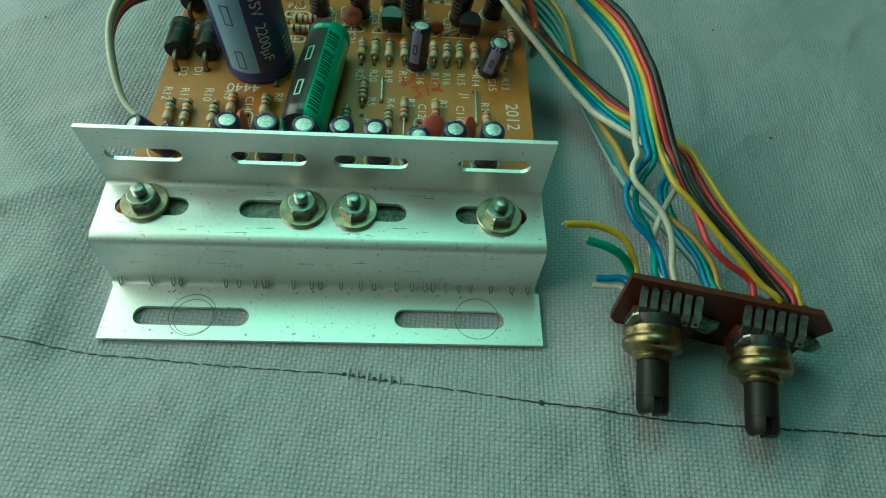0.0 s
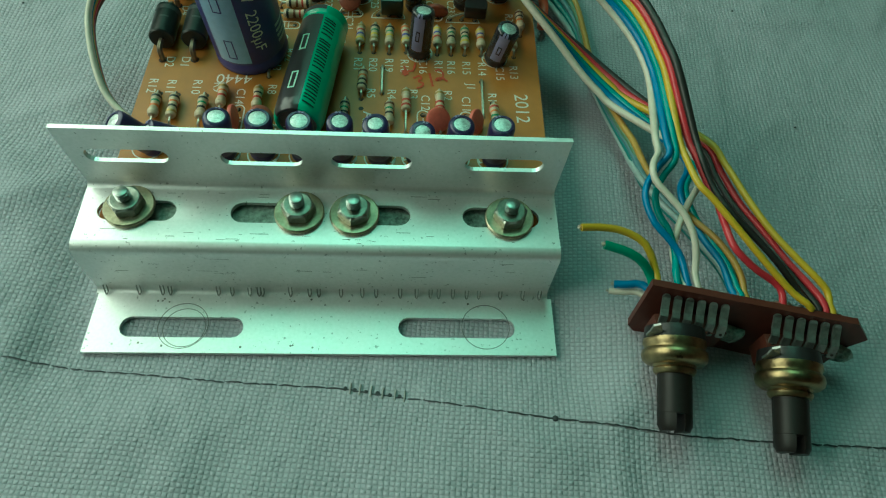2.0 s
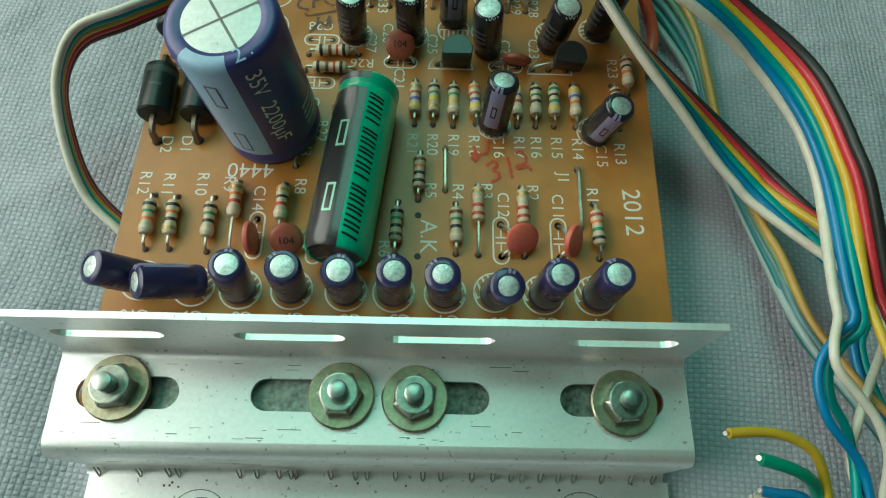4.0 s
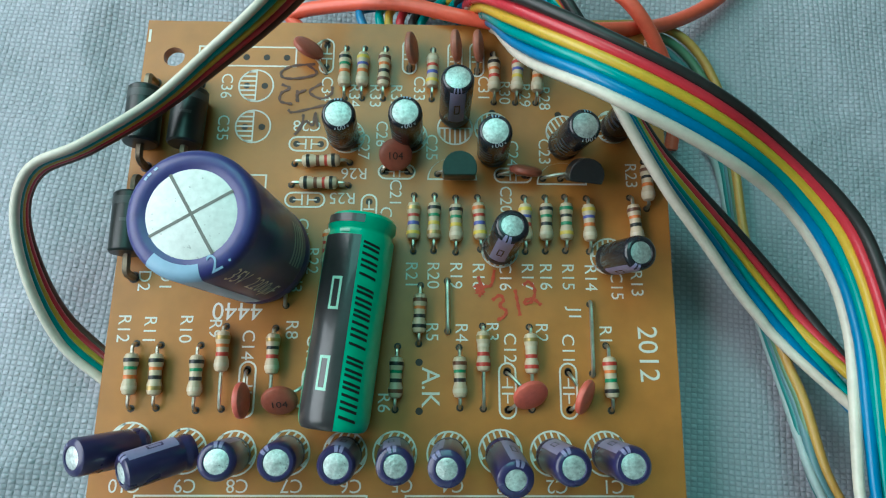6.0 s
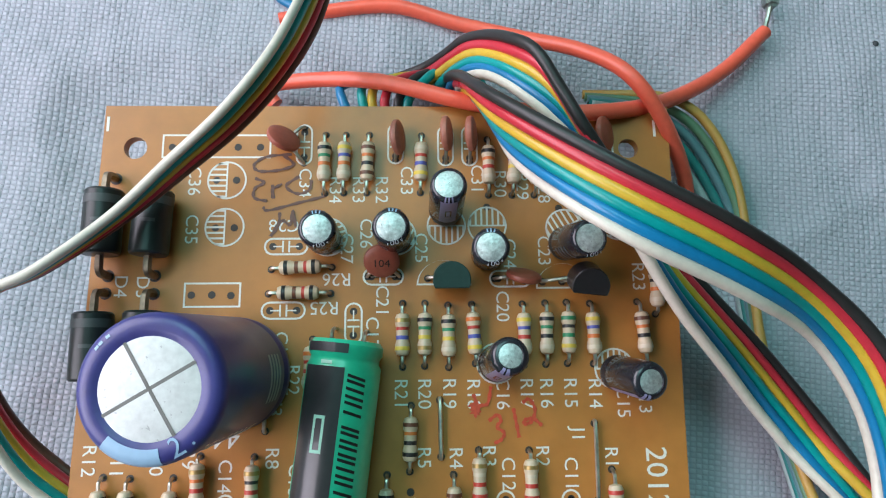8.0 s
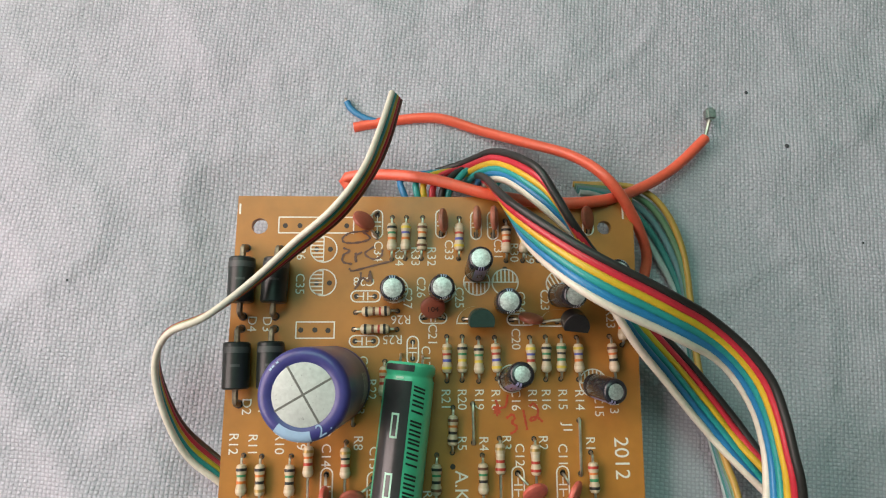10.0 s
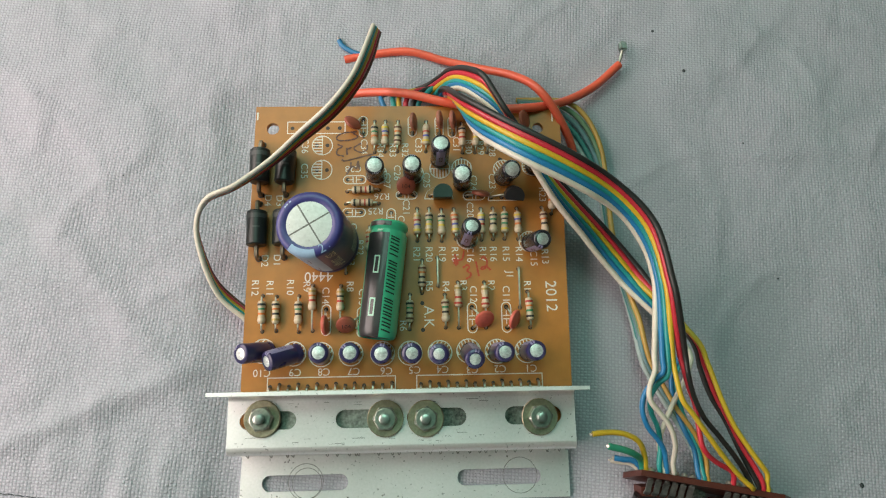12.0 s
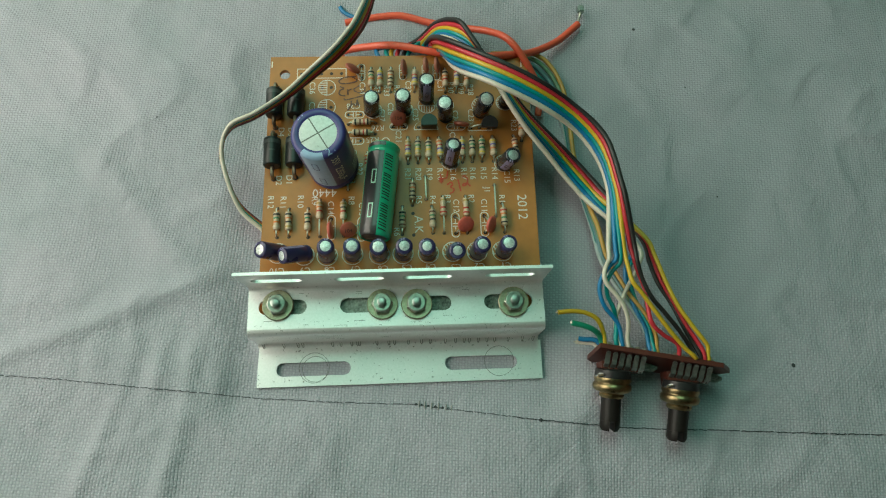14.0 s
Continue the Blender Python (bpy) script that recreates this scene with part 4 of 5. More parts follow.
def big_can():
    base, top, r = V(-2.13, 4.04, TOP + 0.02), V(-2.26, 3.89, 3.92), 0.775
    z = (top - base).normalized()
    L = (top - base).length
    b = thing("filter_capacitor", (-2.22, 4.06, TOP), "large blue filter capacitor can with a scored aluminium lid", "capacitor")
    prof = [(r * 0.6, 0), (r * 0.95, 0), (r, 0.06), (r, 0.20), (r * 0.955, 0.26), (r * 0.955, 0.30), (r, 0.37), (r, L - 0.12), (r * 0.985, L - 0.05), (r * 0.93, L - 0.005), (r * 0.85, L + 0.010), (r * 0.73, L + 0.008), (r * 0.695, L - 0.01)]
    can = part("sleeve", lathe(prof, base, z, 56), NAVY, b)
    lid = part("lid", lathe([(r * 0.705, L - 0.012), (r * 0.60, L - 0.004), (0, L - 0.003)], base, z, 48), BIG_LID, b, "bare aluminium lid scored with a cross")
    u, v, w = basis(z)
    for a in (30, 121):
        q = u * math.cos(radians(a)) + v * math.sin(radians(a))
        s = w.cross(q)
        bm = bmesh.new()
        bm.faces.new([bm.verts.new(base + w * (L - 0.001) + q * i * r * 0.69 + s * j * 0.019) for i, j in ((-1, -1), (1, -1), (1, 1), (-1, 1))])
        part("score", bm, SCORE, lid, smooth=False)
    at = 256.0
    stripe = part("stripe", lathe([(r + 0.004, 0.38), (r + 0.004, L - 0.12), (r * 0.985 + 0.005, L - 0.05), (r * 0.93 + 0.004, L - 0.002), (r * 0.86, L + 0.016), (r * 0.76, L + 0.012)], base, z, 12, None, at - 26, 52), STRIPE, can, "pale blue minus stripe")
    for h in (0.50, 1.70):
        for h0, h1, a0, a1 in ((h, h + 0.03, -7, 7), (h + 0.47, h + 0.5, -7, 7), (h + 0.03, h + 0.47, -7, -5), (h + 0.03, h + 0.47, 5, 7)):
            part("minus_frame", lathe([(r + 0.007, h0), (r + 0.007, h1)], base, z, 3, None, at + a0, a1 - a0), NAVY, stripe)

    def wrapped(text, ang, h, size, turn):
        def place(p, q):
            if turn:
                p, q = q, -p
            a = radians(ang) + p * size / r
            return base + w * (h + q * size) + (u * math.cos(a) + v * math.sin(a)) * (r + 0.006)
        part("lettering", word(text, place), INK, can, "white printed rating", smooth=False)

    def shoulder(text, ang, size):
        def place(p, q):
            a, rr = radians(ang) + p * size / (r * 0.84), r * 0.84 - q * size
            return base + w * (L + 0.020 - max(0.0, rr / r - 0.84) * 0.25) + (u * math.cos(a) + v * math.sin(a)) * rr
        return word(text, place)

    part("lettering", shoulder("2", at + 42, 0.21), STRIPE, can, "pale blue printed figure", smooth=False)
    part("print_bar", shoulder(".", at + 56, 0.17), STRIPE, can, smooth=False)
    for off in (128, 136, 141):
        part("print_bar", lathe([(r * 0.90, L + 0.012), (r * 0.86, L + 0.018)], base, z, 3, None, off, 4), STRIPE, can)
    wrapped("35V  2200µF", at + 46, 1.52, 0.24, True)
    for i in range(4):
        part("print_bar", lathe([(r + 0.005, 0.55 + 0.13 * i), (r + 0.005, 0.62 + 0.13 * i)], base, z, 8, None, at + 80, 45), GREY_INK, can)


big_can()


def green_can():
    a, c, r = V(-0.86, 1.47, 1.81), V(-0.53, 4.45, 1.81), 0.49
    d = (c - a).normalized()
    L = (c - a).length
    b = thing("coupling_capacitor", (-0.68, 3.0, TOP), "long green electrolytic capacitor lying flat on the board", "capacitor")
    prof = [(r * 0.76, 0.05), (r * 0.79, 0.0), (r * 0.88, 0.01), (r * 0.95, 0.06), (r * 0.985, 0.14), (r, 0.24), (r, L - 0.34), (r * 0.93, L - 0.28), (r * 0.93, L - 0.23), (r, L - 0.17), (r, L - 0.06), (r * 0.9, L), (r * 0.6, L)]
    can = part("sleeve", lathe(prof, a, d, 44), GREEN, b)
    part("lid", lathe([(r * 0.765, 0.040), (0.0, 0.026)], a, d, 30), DULL_LID, b, "dull dark grey lid")
    for k in (20, 110):
        q = V(math.cos(radians(k)), 0, math.sin(radians(k)))
        t_ = d.cross(q)
        bm = bmesh.new()
        bm.faces.new([bm.verts.new(a + d * 0.022 + q * i * r * 0.62 + t_ * j * 0.016) for i, j in ((-1, -1), (1, -1), (1, 1), (-1, 1))])
        part("score", bm, ALU_EDGE if k == 20 else SCORE, b, smooth=False)
    part("rubber_seal", lathe([(0.0, L + 0.004), (r * 0.61, L + 0.004), (r * 0.61, L - 0.02)], a, d, 30), BLACK, b)
    u, v, w = basis(d)
    up = math.degrees(math.atan2(V(0, 0, 1).dot(v), V(0, 0, 1).dot(u)))
    side = 1 if (u * math.cos(radians(up + 10)) + v * math.sin(radians(up + 10))).x > (u * math.cos(radians(up)) + v * math.sin(radians(up))).x else -1

    def patch(name, from_a, to_a, h0, h1, rr, material, parent, label="", n=10):
        s0, s1 = up + side * from_a, up + side * to_a
        return part(name, lathe([(r + rr, h0), (r + rr, h1)], a, d, n, None, min(s0, s1), abs(s1 - s0)), material, parent, label)

    dark = patch("dark_panel", -66, 8, 0.25, L - 0.35, 0.004, PANEL, can, "dark printed panel")
    s0, s1 = up + side * -66, up + side * 8
    part("dark_panel", lathe([(r * 0.80, -0.004), (r * 0.885, 0.006), (r * 0.955, 0.056), (r * 0.99, 0.138), (r + 0.004, 0.25)], a, d, 10, None, min(s0, s1), abs(s1 - s0)), PANEL, can, "dark printed panel")
    patch("dark_panel", -68, 10, L - 0.17, L - 0.05, 0.004, PANEL, can, "dark printed panel")
    for h in (0.50, 1.58, 2.68):
        for h0, h1, a0, a1 in ((h, h + 0.04, -30, -12), (h + 0.42, h + 0.46, -30, -12), (h + 0.04, h + 0.42, -30, -26), (h + 0.04, h + 0.42, -16, -12)):
            if h1 < L - 0.06:
                patch("minus_frame", a0, a1, h0, h1, 0.008, GREEN_INK, dark, "", 4)
    h = 0.12
    while h < L - 0.5:                   # the maker's word, as plain slanted bars
        for wide in (0.022, 0.078, 0.0, 0.066, 0.072, 0.066):
            for shift in (0.0, wide) if wide > 0.03 else (0.0,):
                bm = bmesh.new()
                rows = []
                for k in range(4):
                    ang = radians(up + side * (13 + 29 * k / 3))
                    out = (u * math.cos(ang) + v * math.sin(ang)) * (r + 0.006)
                    rows.append([bm.verts.new(a + d * (h + shift + e - 0.06 * k / 3 + 0.06) + out) for e in (0.0, 0.038)])
                for p, q in zip(rows, rows[1:]):
                    bm.faces.new((p[0], p[1], q[1], q[0]))
                part("print_bar", bm, BLACK, can, smooth=False)
            h += wide + 0.094
            if h > L - 0.45:
                break
        h += 0.09
    for s in (-0.22, 0.22):
        e = c + u * s
        lead([e, e + d * 0.10, V(e.x, e.y + 0.16, TOP + 0.25), V(e.x, e.y + 0.18, TOP - 0.1)], b)


green_can()

for args in (
    (-2.20, 1.86, (1, 0.05, 0.1), 0.24, CERAMIC, ((-2.21, 2.28), (-2.19, 1.73)), "orange ceramic disc capacitor set on edge"),
    (-1.66, 1.86, (0.1, -0.75, 0.7), 0.24, CERAMIC_BROWN, ((-1.30, 2.1), (-1.30, 1.75)), "brown ceramic disc capacitor with printed code"),
    (1.90, 1.95, (0.25, -0.75, 0.7), 0.24, CERAMIC, ((1.59, 2.28), (1.61, 1.75)), "orange ceramic disc capacitor leaning over its pads"),
    (2.68, 1.93, (0.85, -0.4, 0.45), 0.24, CERAMIC, ((2.50, 2.28), (2.51, 1.75)), "orange ceramic disc capacitor leaning over its pads"),
    (-1.55, 7.42, (0.5, 0.5, 0.6), 0.2, CERAMIC_BROWN, ((-1.28, 7.66), (-1.28, 7.10)), "brown ceramic disc capacitor bent flat"),
    (0.12, 7.42, (1, 0.0, 0.25), 0.24, CERAMIC_DUSTY, ((0.08, 7.66), (0.08, 7.14)), "dusty brown ceramic disc capacitor set on edge"),
    (0.84, 7.48, (1, 0.0, 0.2), 0.24, CERAMIC_DUSTY, ((0.83, 7.66), (0.83, 7.10)), "dusty brown ceramic disc capacitor set on edge"),
    (1.20, 7.48, (1, 0.0, 0.2), 0.24, CERAMIC_DUSTY, ((1.19, 7.66), (1.19, 7.10)), "dusty brown ceramic disc capacitor set on edge"),
    (-0.10, 5.58, (0.0, -0.6, 0.8), 0.24, CERAMIC_BROWN, ((-0.32, 5.39), (0.14, 5.39)), "brown ceramic disc capacitor with printed code"),
    (1.92, 5.36, (0.15, 0.90, 0.42), 0.2, CERAMIC_BROWN, ((1.52, 5.35), (1.98, 5.35)), "brown ceramic disc capacitor pressed flat"),
    (3.20, 7.50, (0.8, 0.0, 0.6), 0.2, CERAMIC_BROWN, ((3.25, 7.70), (3.25, 7.2)), "brown ceramic disc capacitor beside the mounting hole"),
):
    disc(*args[:5], holes=args[5], label=args[6])

diode((-4.01, -4.01), 6.86, 5.42, "black rectifier diode with thick wires on the board")
diode((-3.30, -3.35), 6.84, 5.42, "black rectifier diode with thick wires on the board")
diode((-4.03, -4.00), 5.17, 3.66, "black rectifier diode with thick wires on the board")
diode((-3.35, -3.33), 5.16, 3.69, "black rectifier diode beside the large capacitor")
transistor(0.88, 5.33, 0.14, 10, 0, ((0.55, 5.36), (0.80, 5.36), (1.05, 5.36)), "dark green plastic transistor standing on the board", DARK_GREEN)
transistor(2.80, 5.32, 0.16, 22, -6, ((2.22, 5.30), (2.5, 5.30), (2.8, 5.30)), "black plastic transistor leaning on a capacitor", BLACK)

# ---------------------------------------------------------------- print on the board
def label(text, x, y, turn=-90, size=0.19):
    printed("lettering", word(text, lambda u, v: on_board(u, v, turn, size, x, y)))


for text, x, y in (
    ("R21", 0.16, 3.73), ("R20", 0.49, 3.73), ("R19", 0.84, 3.73), ("R18", 1.18, 3.72), ("C16", 1.59, 3.72), ("R17", 1.93, 3.72), ("R16", 2.21, 3.72), ("R15", 2.55, 3.72),
    ("R14", 2.90, 3.71), ("C15", 3.29, 3.59), ("R13", 3.60, 3.63), ("C36", -2.88, 6.83), ("C35", -2.88, 6.10), ("D4", -3.83, 5.27), ("D3", -3.52, 5.26), ("C27", -0.63, 5.81),
    ("C26", -0.35, 6.03), ("C25", 0.45, 5.81), ("C24", 1.74, 5.72), ("C23", 2.25, 5.76), ("C21", -0.11, 5.04), ("C20", 1.62, 4.95), ("C18", -1.53, 4.39), ("R22", -1.35, 3.94), ("J3", -1.58, 3.54),
):
    label(text, x, y)
for text, x, y in (
    ("C17", -0.25, 4.59), ("R34", -0.81, 6.69), ("R33", -0.47, 6.69), ("R32", -0.13, 6.69), ("C34", -1.26, 6.80), ("C33", 0.24, 6.83), ("C31", 1.29, 6.85), ("R30", 1.63, 6.78),
    ("R29", 1.96, 6.74), ("R28", 2.28, 6.69), ("R23", 3.62, 5.37), ("R12", -4.07, 2.89), ("R11", -3.69, 2.87), ("R10", -3.16, 2.89), ("R9", -2.73, 2.90), ("C14", -2.23, 2.66),
    ("R8", -1.60, 2.89), ("R4", 0.92, 2.86), ("R3", 1.38, 2.88), ("C12", 1.64, 2.64), ("R2", 2.12, 2.87), ("C11", 2.51, 2.63), ("J1", 2.63, 3.15), ("R1", 3.08, 2.84), ("R5", 0.48, 2.87), ("R6", -0.21, 1.84),
    ("D2", -3.85, 3.61), ("D1", -3.53, 3.62), ("C13", -1.28, 2.6),
):
    label(text, x, y)
for text, x, y in (
    ("C10", -3.80, 0.70), ("C9", -2.96, 0.70), ("C8", -2.23, 0.70), ("C7", -1.47, 0.70), ("C6", -0.64, 0.70), ("C5", 0.08, 0.71), ("C4", 0.80, 0.71), ("C3", 1.56, 0.69), ("C2", 2.28, 0.70), ("C1", 3.08, 0.70),
    ("R26", -0.76, 5.36), ("R25", -0.93, 4.95), ("C28", -1.54, 6.16),
):
    label(text, x, y, 180)
label("2012", 3.70, 2.56, -90, 0.30)
label("A.K", 0.46, 2.06, -90, 0.27)
label("4440", -2.42, 3.17, 180, 0.27)

for x, y, w, h in (
    (-1.28, 7.39, 0.25, 0.64), (0.08, 7.40, 0.25, 0.64), (0.83, 7.37, 0.25, 0.64), (1.19, 7.37, 0.25, 0.64), (3.25, 7.45, 0.25, 0.60), (-1.50, 5.84, 0.64, 0.26),
    (-1.51, 4.91, 0.64, 0.26), (-0.51, 4.72, 0.26, 0.60), (-0.09, 5.39, 0.60, 0.26), (1.75, 5.35, 0.62, 0.26), (-2.20, 2.02, 0.26, 0.82), (-1.28, 1.95, 0.26, 0.80), (1.60, 2.02, 0.27, 0.82), (2.50, 2.02, 0.27, 0.82),
):
    obround_print(x, y, w, h)
for x, y, hatch in ((-3.79, 1.24, 45), (-3.01, 1.16, 45), (-2.31, 1.13, 60), (-1.55, 1.14, 50), (-0.74, 1.13, 60), (-0.03, 1.13, 60), (0.74, 1.13, 60), (1.48, 1.16, 110), (2.22, 1.14, 110), (3.00, 1.14, 110)):
    round_print(x, y, 0.32, hatch)
for x, y, hatch in ((-2.40, 6.84, 180), (-2.40, 6.13, 180), (0.83, 6.14, 270), (1.43, 6.14, 90), (2.58, 6.10, 120), (-0.90, 5.98, 20), (0.10, 5.99, 60), (3.20, 4.05, 90), (1.52, 4.14, 270), (3.38, 6.2, 200)):
    round_print(x, y, 0.29, hatch)
for p in ((-2.55, 6.84), (-2.26, 6.84), (-2.53, 6.12), (-2.26, 6.12), (0.83, 6.40), (-3.23, 7.35), (-2.92, 7.35), (-2.59, 7.35), (-2.26, 7.35), (-1.93, 7.35), (-2.82, 5.14), (-2.53, 5.14), (-2.26, 5.13), (0.30, 2.42), (0.31, 1.72), (1.43, 6.42), (2.5, 6.4)):
    pad(*p)
frame_print(-3.38, 7.18, -1.77, 7.55)
frame_print(-2.93, 4.96, -2.12, 5.32)
frame_print(-3.66, 0.22, -0.40, 0.575)
frame_print(0.12, 0.22, 3.37, 0.575)
half_round_print(0.39, 1.18, 5.26)
half_round_print(2.12, 2.92, 5.20)
for x, y0, y1 in ((-4.20, 7.60, 7.83), (4.02, 7.52, 7.78)):
    printed("corner_mark", box((x - 0.02, y0, TOP - 0.002), (x + 0.02, y1, TOP + 0.004)), "white corner tick")


def pen(points, width, material, name):
    """A flat felt-pen stroke on the board."""
    pts = [q + V(0, 0, 0.0003 * i) for i, q in enumerate(smooth_path([(x, y, TOP + 0.0055) for x, y in points], 6))]
    bm = bmesh.new()
    rows = []
    for i, q in enumerate(pts):
        d = (pts[min(i + 1, len(pts) - 1)] - pts[max(i - 1, 0)]).normalized()
        s = V(-d.y, d.x, 0) * width * (0.42 + 0.12 * math.sin(i * 1.7))
        rows.append((bm.verts.new(q + s), bm.verts.new(q - s)))
    for a, c in zip(rows, rows[1:]):
        bm.faces.new((a[0], a[1], c[1], c[0]))
    part(name, bm, material, PCB, smooth=False)


for stroke in (
    ((1.18, 3.72), (1.23, 3.55), (1.20, 3.41), (1.27, 3.55), (1.38, 3.59), (1.43, 3.82)), ((1.39, 3.35), (1.51, 3.43), (1.56, 3.35), (1.50, 3.27), (1.60, 3.19), (1.56, 3.10), (1.46, 3.05)),
    ((1.74, 3.52), (1.77, 3.35), (1.81, 3.12)), ((1.87, 3.59), (1.96, 3.64), (2.04, 3.51), (2.00, 3.35), (1.89, 3.30), (1.90, 3.36), (2.02, 3.37), (2.13, 3.28)),
):
    pen(stroke, 0.055, RED_PEN, "red_pen_stroke")
pen(((1.17, 3.60), (1.21, 3.52), (1.20, 3.44)), 0.16, RED_PEN, "red_pen_stroke")
for stroke in (
    ((-1.46, 7.24), (-1.83, 7.20), (-2.01, 7.08), (-1.94, 6.98), (-1.65, 6.99), (-1.43, 7.08), (-1.61, 7.24)), ((-1.99, 6.87), (-1.85, 6.80), (-1.98, 6.72), (-1.99, 6.57), (-1.80, 6.52)),
    ((-1.73, 6.77), (-1.71, 6.56), (-1.73, 6.69), (-1.59, 6.78)), ((-1.34, 6.90), (-1.53, 6.75), (-1.36, 6.63), (-1.19, 6.69), (-1.16, 6.84)),
    ((-1.86, 6.43), (-1.77, 6.38), (-1.35, 6.49), (-0.96, 6.59)), ((-1.61, 6.35), (-1.62, 6.16), (-1.73, 5.99), (-1.58, 6.22), (-1.45, 6.16), (-1.42, 6.37), (-1.37, 6.13)),
):
    pen(stroke, 0.05, DARK_PEN, "dark_pen_stroke")


# ---------------------------------------------------------------- cables
def resample(points, n):
    """n points at even steps along a smooth curve."""
    p = smooth_path(points, 12)
    run = [0.0]
    for a, c in zip(p, p[1:]):
        run.append(run[-1] + (c - a).length)
    out, k = [], 0
    for i in range(n):
        s = run[-1] * i / (n - 1)
        while k < len(run) - 2 and run[k + 1] < s:
            k += 1
        f = (s - run[k]) / max(1e-6, run[k + 1] - run[k])
        out.append(p[k].lerp(p[k + 1], min(1.0, max(0.0, f))))
    return out


def even(points, per_cm=7):
    p = smooth_path(points, 8)
    length = sum((c - a).length for a, c in zip(p, p[1:]))
    return resample(points, max(8, int(length * per_cm)))


def strand(name, points, r, colour, parent, bare=0.0, label=""):
    w = part(name, tube(points, r, 10), WIRE[colour], parent, label)
    if bare:
        d = (points[-1] - points[-2]).normalized()
        part("bare_end", tube([points[-1] - d * 0.02, points[-1] + d * bare * 0.5, points[-1] + d * bare + V(0, 0, 0.02)], r * 0.45, 8), TIN, w, "tinned wire end")
    return w


COLOURS = ("white", "blue", "teal", "yellow", "red", "black")


def ribbon(name, first, last, fans, r, label, group="ribbon cables", colours=COLOURS, n=60, at=None):
    """A flat cable between two edge lines, whose wires then fan out."""
    b = thing(name, at or first[0], label, "cable", group)
    e0, e1 = resample(first, n), resample(last, n)
    for i, c in enumerate(colours):
        f = i / (len(colours) - 1)
        line = [p.lerp(q, f) for p, q in zip(e0, e1)]
        fan = fans.get(c)
        if fan:
            foot = V(fan[-1])                # each ends in solder on the back of the control board
            line = line[:-3:3] + [V(q) for q in fan[:-1]] + [foot + V(0, -0.06, 0.12), V(foot.x + 0.03, -1.80 - 0.19 * (foot.x - 5.45), 1.66), V(foot.x + 0.03, -1.88 - 0.19 * (foot.x - 5.45), 1.50)]
        pts = even(line, 8)
        radii = r
        if fan:                              # the torn-off wires are a little thinner than the web
            begin = min(range(len(pts)), key=lambda k: (pts[k] - V(fan[0])).length)
            radii = [r * (1.0 - 0.20 * min(1.0, max(0.0, (k - begin + 6) / 10))) for k in range(len(pts))]
        strand("strand", pts, radii, c, b, label=c + " insulated strand")
    return b


ribbon("ribbon_cable",
       [(1.28, 8.57, 0.35), (1.43, 8.17, 0.95), (1.51, 7.63, 1.72), (1.78, 6.58, 2.71), (2.62, 5.54, 3.70), (4.13, 4.86, 3.42), (5.33, 4.35, 2.70), (6.04, 3.33, 2.35), (6.16, 2.18, 2.25), (6.12, 1.41, 2.33)],
       [(0.79, 8.78, 0.35), (0.98, 8.28, 1.80), (1.33, 7.38, 3.15), (2.56, 6.33, 3.80), (3.94, 5.62, 3.70), (5.12, 5.05, 3.18), (6.02, 4.09, 3.02), (6.33, 2.68, 3.00), (6.54, 1.58, 2.80), (6.59, 1.18, 2.70)],
       {"white": [(5.94, 0.90, 2.38), (5.93, 0.55, 2.38), (5.71, 0.13, 2.50), (5.72, -0.18, 2.45), (5.97, -0.48, 2.35), (6.20, -0.77, 2.25), (6.35, -1.14, 2.10), (6.40, -1.42, 1.90), (6.39, -1.64, 1.60)],
        "blue": [(6.13, 0.89, 2.40), (6.13, 0.51, 2.40), (5.95, 0.33, 2.25), (5.71, -0.00, 2.15), (5.62, -0.35, 2.10), (5.74, -0.78, 2.00), (6.00, -1.10, 1.90), (6.17, -1.36, 1.80), (6.22, -1.64, 1.60)],
        "teal": [(6.27, 0.90, 2.40), (6.24, 0.42, 2.35), (6.07, 0.22, 2.10), (5.90, -0.10, 1.95), (5.92, -0.47, 1.85), (6.06, -0.81, 1.80), (6.13, -1.23, 1.70), (6.05, -1.64, 1.60)],
        "yellow": [(6.38, 0.90, 2.40), (6.42, 0.38, 2.40), (6.52, -0.18, 2.40), (6.74, -0.48, 2.35), (7.13, -1.01, 2.20), (7.57, -1.57, 2.00), (8.03, -2.07, 1.80), (8.28, -2.24, 1.65)],
        "red": [(6.58, 0.96, 2.35), (6.66, 0.58, 2.30), (6.78, 0.13, 2.20), (6.94, -0.32, 2.10), (6.97, -0.81, 2.10), (7.03, -1.33, 2.10), (7.37, -1.66, 1.95), (7.83, -1.87, 1.65)],
        "black": [(6.70, 0.92, 2.40), (6.74, 0.47, 2.35), (6.88, -0.06, 2.20), (7.10, -0.60, 2.15), (7.48, -1.07, 2.05), (7.88, -1.56, 1.90), (8.20, -2.00, 1.70), (8.29, -2.20, 1.60)]},
       0.08, "rainbow ribbon cable arching over the board to the controls")
